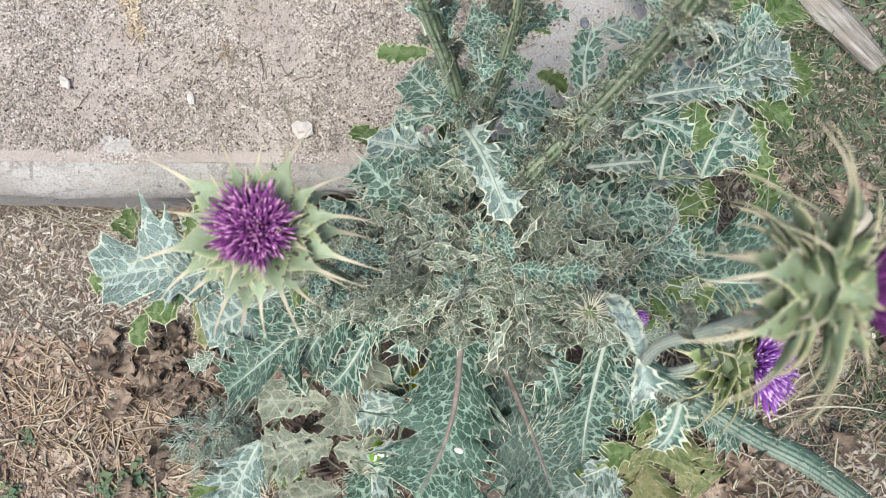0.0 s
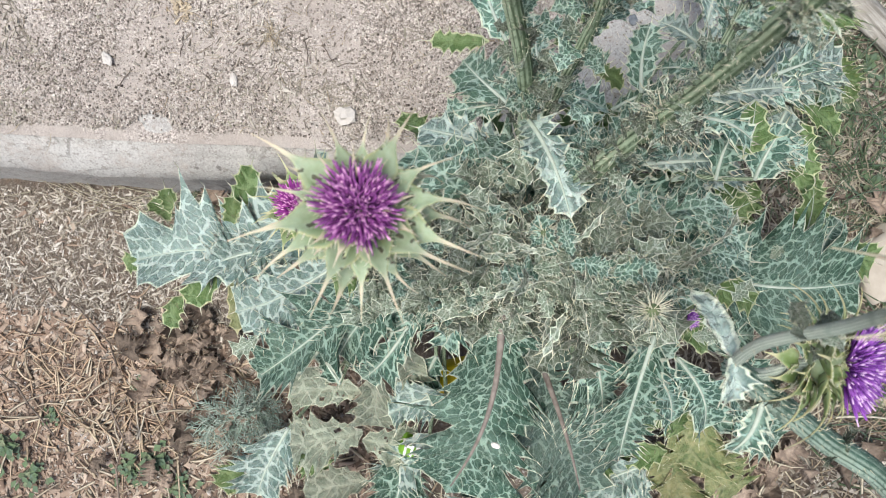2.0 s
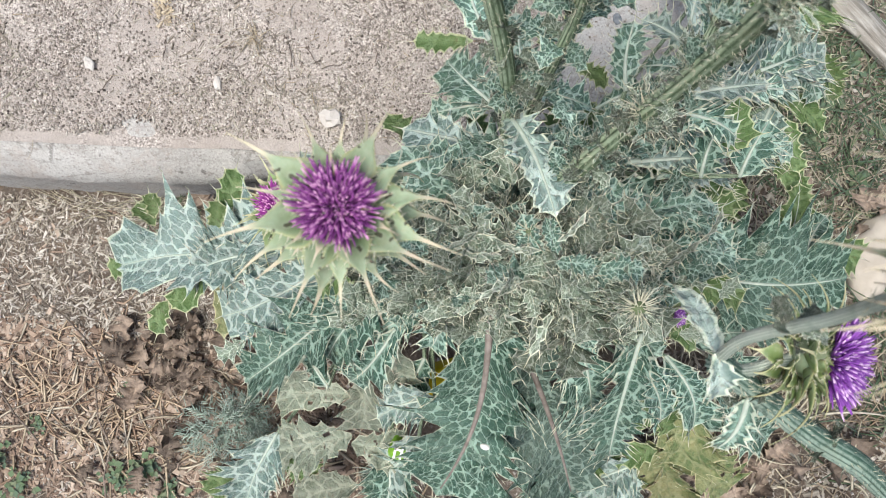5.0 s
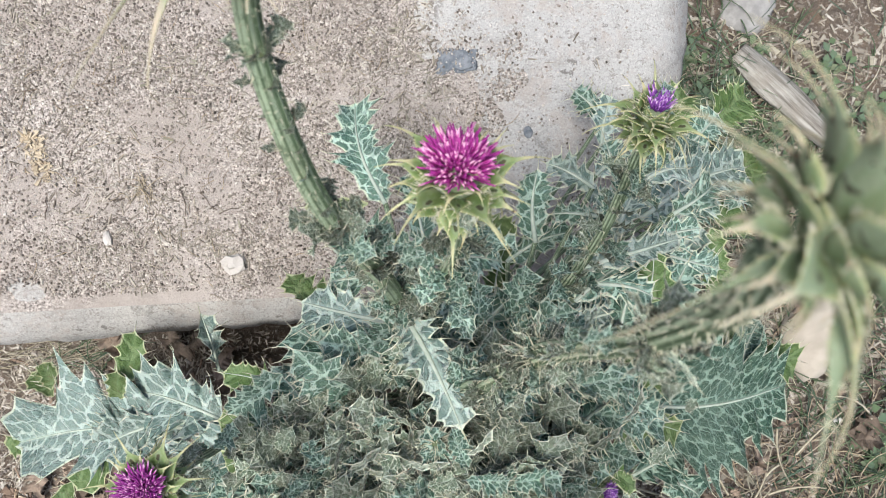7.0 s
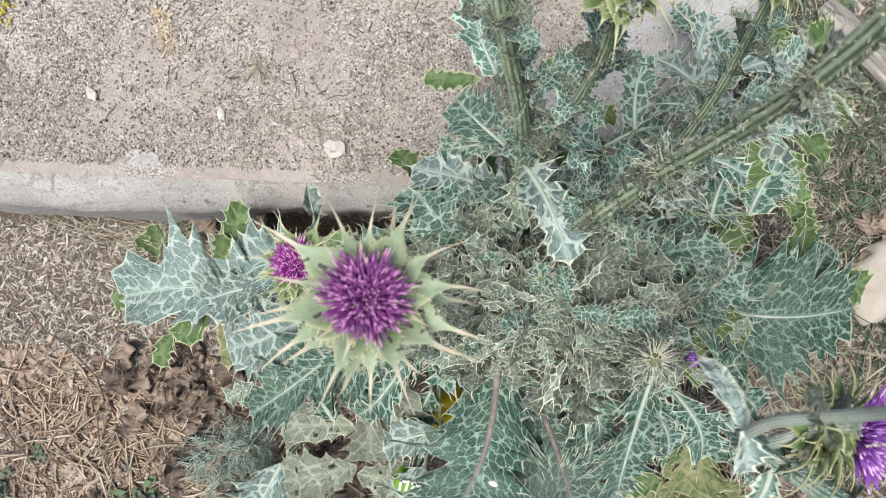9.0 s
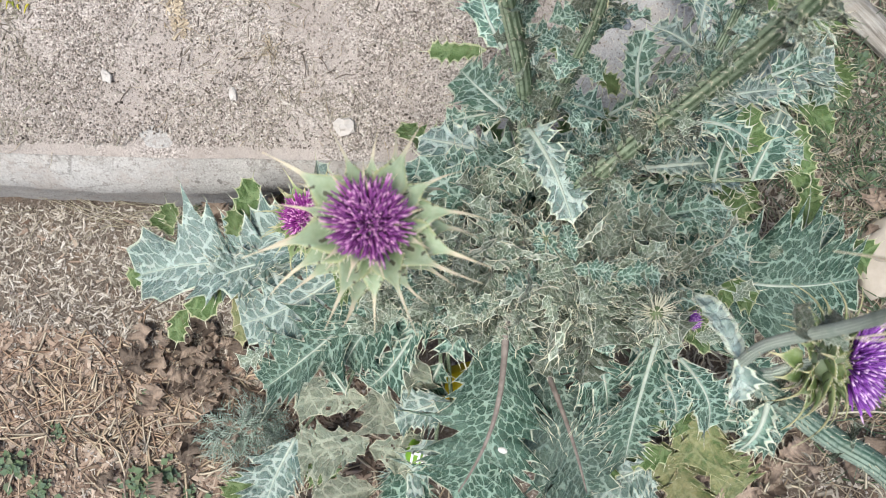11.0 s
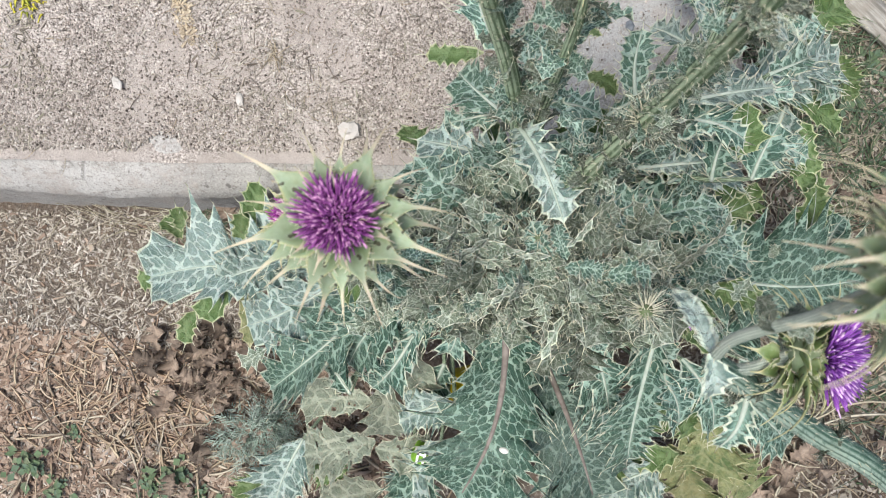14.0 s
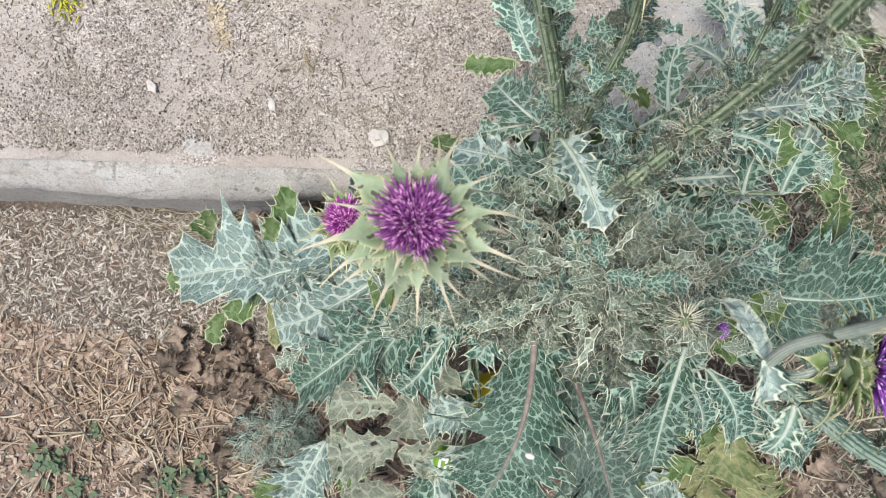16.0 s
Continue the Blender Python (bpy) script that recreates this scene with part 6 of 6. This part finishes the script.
def rock(name, at, size, seed, mat, label, category="stone", turn=0.0, rough=0.18, group="", fine=3):
    ob = new(name, rock_mesh(name, size, seed, mat, rough, fine))
    ob.matrix_world = pose(*at, 0, 0, turn)
    return tagged(ob, label, category, group)


rock("pebble", (-0.186, 0.279, 0.232), (0.0145, 0.0125, 0.009), 1, STONE, "angular whitish stone lying on the dirt", turn=20, rough=0.55, fine=2)
rock("pebble", (-0.497, 0.334, 0.251), (0.006, 0.009, 0.004), 2, STONE, "small white pebble on the dirt", "pebble", 30, 0.4, "", 2)
rock("pebble", (-0.333, 0.315, 0.244), (0.0055, 0.0095, 0.004), 3, STONE, "small cream pebble on the dirt", "pebble", 10, 0.4, "", 2)
rock("rounded_rock", (0.632, 0.150, 0.015), (0.037, 0.066, 0.03), 14, ROCK, "beige worn rock half buried in the soil", "rock", -14, 0.42, "", 3)
rock("grey_stone", (0.79, 0.29, 0.0), (0.06, 0.08, 0.02), 6, GREYROCK, "pale grey stone beside the grass", "stone", 10)
rock("grey_stone", (0.60, 0.68, 0.0), (0.05, 0.04, 0.018), 7, GREYROCK, "flat grey stone behind the slab corner", "stone", 40)
rock("stain_patch", (0.098, 0.52, slab_top(0.52) + 0.001), (0.028, 0.018, 0.0012), 8, BLUESTONE, "dark blue-grey flat patch stuck on the concrete", "stain", 5, 0.5, "", 4)
rock("stain_patch", (0.185, 0.425, slab_top(0.425) + 0.001), (0.006, 0.008, 0.002), 9, BLUESTONE, "small dark patch on the concrete", "stain", 5, 0.06)


def snail_mesh():
    bm = bmesh.new()
    bmesh.ops.create_uvsphere(bm, u_segments=16, v_segments=10, radius=1.0)
    for v in bm.verts:
        a = math.atan2(v.co.y, v.co.x)
        r = math.hypot(v.co.x, v.co.y)
        f = 1 + 0.10 * math.sin(9 * r + a)
        v.co = Vector((v.co.x * 0.0095 * f, v.co.y * 0.006 * f, v.co.z * 0.0045))
    for f in bm.faces:
        f.smooth = True
    me = bpy.data.meshes.new("snail_shell")
    bm.to_mesh(me)
    bm.free()
    me.materials.append(SHELL)
    return me


SNAIL = snail_mesh()
for x, y, z, rz, s in ((0.0205, -0.122, 0.318, -20, 0.60), (0.352, 0.183, 0.218, 70, 0.7), (0.026, 0.17, 0.545, 10, 0.45), (0.66, 0.02, 0.012, 0, 0.8), (-0.30, -0.25, 0.09, 0, 0.6)):
    ob = new("snail_shell", SNAIL)
    ob.matrix_world = pose(x, y, z, 8, 5, rz) @ Matrix.Scale(s, 4)
    tagged(ob, "tiny white snail shell stuck on a leaf", "snail shell", "snail shells")


def log_mesh():
    verts, faces = [], []
    n, s = 26, 14
    for i in range(n + 1):
        u = i / n
        for j in range(s):
            a = 2 * math.pi * j / s
            r = 0.026 * (1 + 0.16 * noise.noise(Vector((u * 3, math.cos(a) * 1.5, math.sin(a) * 1.5))) + 0.10 * math.sin(5 * a + u * 2)) * (0.6 + 0.4 * math.sin(math.pi * (0.1 + 0.85 * u)))
            verts.append(Vector((u * 0.20, math.cos(a) * r, math.sin(a) * r * 0.6)))
    for i in range(n):
        for j in range(s):
            a, b = i * s + j, i * s + (j + 1) % s
            faces.append((a, a + s, b + s, b))
    faces.append(tuple(range(s)))
    faces.append(tuple(reversed(range(n * s, n * s + s))))
    return mesh_of("log", verts, faces, [WOOD])


log = new("dead_branch", log_mesh())
log.matrix_world = pose(0.565, 0.60, 0.018, 0, 0, -48)
tagged(log, "weathered grey dead branch lying on the soil", "branch")

# plastic bag under the leaves
def bag_mesh(name, size, seed, mat):
    n = 12
    verts, faces = [], []
    for i in range(n + 1):
        for j in range(n + 1):
            x, y = (i / n - 0.5) * size[0], (j / n - 0.5) * size[1]
            e = min(1.0, 4 * (0.5 - abs(i / n - 0.5))) * min(1.0, 4 * (0.5 - abs(j / n - 0.5)))
            verts.append(Vector((x, y, size[2] * e ** 0.5 + 0.006 * noise.noise(Vector((x * 40, y * 40, seed))))))
    for i in range(n):
        for j in range(n):
            a = i * (n + 1) + j
            faces.append((a, a + n + 1, a + n + 2, a + 1))
    return mesh_of(name, verts, faces, [mat])


bag = tagged(empty("plastic_bag", (-0.06, -0.10, 0.0)), "crumpled yellow and green plastic bag with white print", "plastic bag")
part("bag_body", bag_mesh("bag", (0.068, 0.050, 0.05), 1, YELLOWP), bag, pose(-0.036, -0.058, 0.095, 0, 0, 15))
part("bag_flap", bag_mesh("bag_flap", (0.046, 0.030, 0.016), 2, GREENP), bag, pose(-0.076, -0.152, 0.150, 4, -8, -24), "green flap")
for i, (dx, dy, ln, rz) in enumerate(((0.0, 0.0, 0.014, 80), (0.011, -0.001, 0.014, 75), (0.020, -0.004, 0.016, 60), (0.030, -0.008, 0.014, 70), (0.005, 0.006, 0.009, -15), (0.024, 0.001, 0.010, -25))):
    bm = bmesh.new()
    bmesh.ops.create_cube(bm, size=1.0, matrix=Matrix.Diagonal((ln, 0.0032, 0.0012, 1)))
    me = bpy.data.meshes.new("print_bar")
    bm.to_mesh(me), bm.free()
    me.materials.append(WHITEP)
    part("print_bar", me, bag, pose(-0.088 + dx * 0.8, -0.152 + dy * 0.8, 0.171, 0, 0, rz))

# crumpled dead leaves
DEADS = [leaf_mesh("dead_leaf", 0.065, 0.055, 300 + i, DEAD, 3, 0.58, 2, 0.34, 0.22 - 0.1 * i, 0.3, 0.003, 3) for i in range(4)]
for me in DEADS:
    me.polygons.foreach_set("use_smooth", [False] * len(me.polygons))
rnd = random.Random(12)
for i in range(183):
    if i < 45:
        x, y = rnd.gauss(-0.41, 0.07), rnd.gauss(-0.035, 0.04)
    elif i < 70:
        x, y = rnd.gauss(-0.30, 0.12), rnd.gauss(-0.17, 0.05)
    elif i < 96:
        x, y = rnd.gauss(0.5, 0.12), rnd.gauss(0.10, 0.16)
    elif i < 165:
        x, y = rnd.gauss(0.42, 0.06), rnd.gauss(-0.20, 0.07)
    else:
        x, y = rnd.gauss(-0.36, 0.05), rnd.gauss(0.15, 0.022)
    ob = new("dead_leaf", rnd.choice(DEADS))
    ob.matrix_world = pose(x, y, soil_height(x, y) + 0.012 + 0.012 * rnd.random(), rnd.uniform(-35, 35), rnd.uniform(-25, 15), rnd.uniform(0, 360)) @ Matrix.Scale(rnd.uniform(0.3, 0.85), 4)
    tagged(ob, "crumpled grey-brown dead leaf on the soil", "dead leaf", "dead leaves on the soil")

# feathery seedling
def needle_mesh(seed, count, size):
    rnd = random.Random(seed)
    verts, faces = [], []
    for i in range(count):
        w = rnd.uniform(0, 6.283)
        ln = size * rnd.uniform(0.4, 1.0)
        p = Vector((math.cos(w), math.sin(w), 0)) * rnd.uniform(0, size * 0.4)
        d = Vector((math.cos(w), math.sin(w), rnd.uniform(0.2, 1.0)))
        for t in range(9):
            c = p + d * ln * t / 9
            a = w + rnd.choice((-1, 1)) * rnd.uniform(0.4, 1.1)
            q = Vector((math.cos(a), math.sin(a), rnd.uniform(0.0, 0.7))) * size * 0.32 * rnd.uniform(0.6, 1.1)
            sd = Vector((-math.sin(a), math.cos(a), 0)) * 0.0008
            b = len(verts)
            verts += [c + sd, c - sd, c + Vector((0, 0, 0.0008)), c + q]
            faces += [(b, b + 1, b + 3), (b + 1, b + 2, b + 3), (b + 2, b, b + 3)]
    return mesh_of("needles", verts, faces, [FEATHER])


NEEDLE = needle_mesh(1, 60, 0.045)
for x, y, s in ((-0.352, -0.137, 1.2), (-0.318, -0.122, 0.9), (-0.385, -0.155, 0.6), (-0.30, -0.15, 0.6)):
    ob = new("feathery_weed", NEEDLE)
    ob.matrix_world = pose(x, y, soil_height(x, y) + 0.030, 0, 0, x * 900) @ Matrix.Scale(s, 4)
    tagged(ob, "finely divided grey-green feathery weed on the soil", "weed", "feathery weeds", "stuff")


def weed_mesh(seed, count, size):
    """A low weed of small oval leaves on short stalks."""
    rnd = random.Random(seed)
    verts, faces = [], []
    for i in range(count):
        w = rnd.uniform(0, 6.283)
        r = size * rnd.uniform(0.1, 1.0)
        c = Vector((math.cos(w) * r, math.sin(w) * r, rnd.uniform(0.3, 1.0) * size * 0.5))
        a = w + rnd.gauss(0, 0.8)
        ln, wd = size * rnd.uniform(0.25, 0.45), size * rnd.uniform(0.09, 0.17)
        d, sd = Vector((math.cos(a), math.sin(a), rnd.uniform(-0.2, 0.4))), Vector((-math.sin(a), math.cos(a), 0))
        b = len(verts)
        verts += [c - d * ln * 0.5, c + sd * wd + Vector((0, 0, 0.002)), c + d * ln * 0.5, c - sd * wd + Vector((0, 0, 0.002)), c - Vector((0, 0, 0.001))]
        faces += [(b, b + 4, b + 1), (b + 1, b + 4, b + 2), (b + 2, b + 4, b + 3), (b + 3, b + 4, b)]
        e = len(verts)
        verts += [Vector((0, 0, 0)), Vector((0.001, 0.001, 0)), c - d * ln * 0.5]
        faces.append((e, e + 1, e + 2))
    return mesh_of("weed", verts, faces, [WEED])


LOWWEED = weed_mesh(3, 34, 0.04)
for x, y, s in ((-0.70, -0.20, 1.0), (-0.655, -0.235, 0.8), (-0.47, -0.21, 1.0), (-0.43, -0.24, 0.8), (-0.50, -0.10, 0.5), (-0.64, -0.145, 0.5), (-0.51, -0.225, 0.7), (0.70, 0.46, 1.1), (0.74, 0.40, 1.0), (0.66, 0.36, 0.8), (0.76, 0.02, 1.3), (0.71, -0.04, 1.0), (0.62, 0.47, 0.9), (0.56, 0.56, 0.8), (0.50, 0.52, 1.0), (0.46, 0.46, 0.9), (0.48, 0.60, 0.9), (0.53, 0.43, 1.0), (0.58, 0.40, 0.9), (0.62, 0.27, 0.8), (0.69, 0.22, 0.9), (0.74, 0.30, 1.0), (0.66, 0.53, 1.0), (0.71, 0.57, 1.1), (0.78, 0.50, 1.1), (0.60, 0.60, 0.9), (0.55, 0.33, 0.7), (0.80, 0.42, 1.0)):
    ob = new("low_weed", LOWWEED)
    ob.matrix_world = pose(x, y, soil_height(x, y), 0, 0, x * 1700) @ Matrix.Scale(s, 4)
    tagged(ob, "low green weed with small leaves on the soil", "weed", "low weeds", "stuff")

# bits on the dirt
def twig(at, turn, length, r, seed, label="thin dark twig lying on the dirt"):
    rnd = random.Random(seed)
    pts = [Vector((length * (i / 5 - 0.5), rnd.uniform(-0.06, 0.06) * length, rnd.uniform(0, 0.002))) for i in range(6)]
    ob = new("twig", tube_mesh("twig", pts, [r * (1 - 0.08 * i) for i in range(6)], TWIG, 6))
    ob.matrix_world = pose(*at, 0, 0, turn)
    return tagged(ob, label, "twig", "twigs")


for i, (x, y, rz, ln) in enumerate(((-0.24, 0.365, 100, 0.055), (-0.215, 0.36, 125, 0.045), (-0.53, 0.33, 50, 0.04), (-0.475, 0.315, 60, 0.03), (-0.40, 0.36, 80, 0.035), (-0.18, 0.345, 20, 0.04), (-0.13, 0.365, 95, 0.03), (-0.54, 0.43, -30, 0.04), (-0.30, 0.50, 15, 0.05))):
    twig((x, y, dirt_height(x, y) + 0.002), rz, ln, 0.0007, i)
twig((-0.60, 0.0, 0.012), 130, 0.18, 0.0016, 30, "long thin dark twig on the soil")
twig((-0.655, -0.14, 0.014), -45, 0.16, 0.0018, 31, "long thin dark twig on the soil")
twig((-0.53, -0.20, 0.014), 95, 0.22, 0.0018, 32, "long dry stalk on the soil")

ob = scatter_boxes("dry_flower_tuft", 150, (-0.423, -0.388, 0.385, 0.445), (0.0110, 0.2, 0.5), DRYFLOWER, 41, lambda x, y: dirt_height(x, y) + 0.006 * abs(noise.noise(Vector((x * 90, y * 90, 0)))), lambda x, y: 1.0 if abs(x + 0.405 + 0.3 * (y - 0.415)) < 0.012 else 0.05, False)
tagged(ob, "ochre dried flower cluster on the dirt", "dried flower", kind="stuff")
ob = scatter_blades("dry_grass_tuft", 34, (-0.285, 0.372), (0.004, 0.004), 0.026, 0.0006, DRYFLOWER, 42, dirt_height, 0.4, 1.0)
tagged(ob, "small tuft of dry grass in the dirt", "dry grass", kind="stuff")
ob = scatter_blades("yellow_flower", 40, (-0.615, 0.435), (0.010, 0.010), 0.014, 0.0022, YELLOWFL, 43, dirt_height, 0.9, 1.5)
tagged(ob, "small bright yellow flower on the dirt", "flower", kind="stuff")
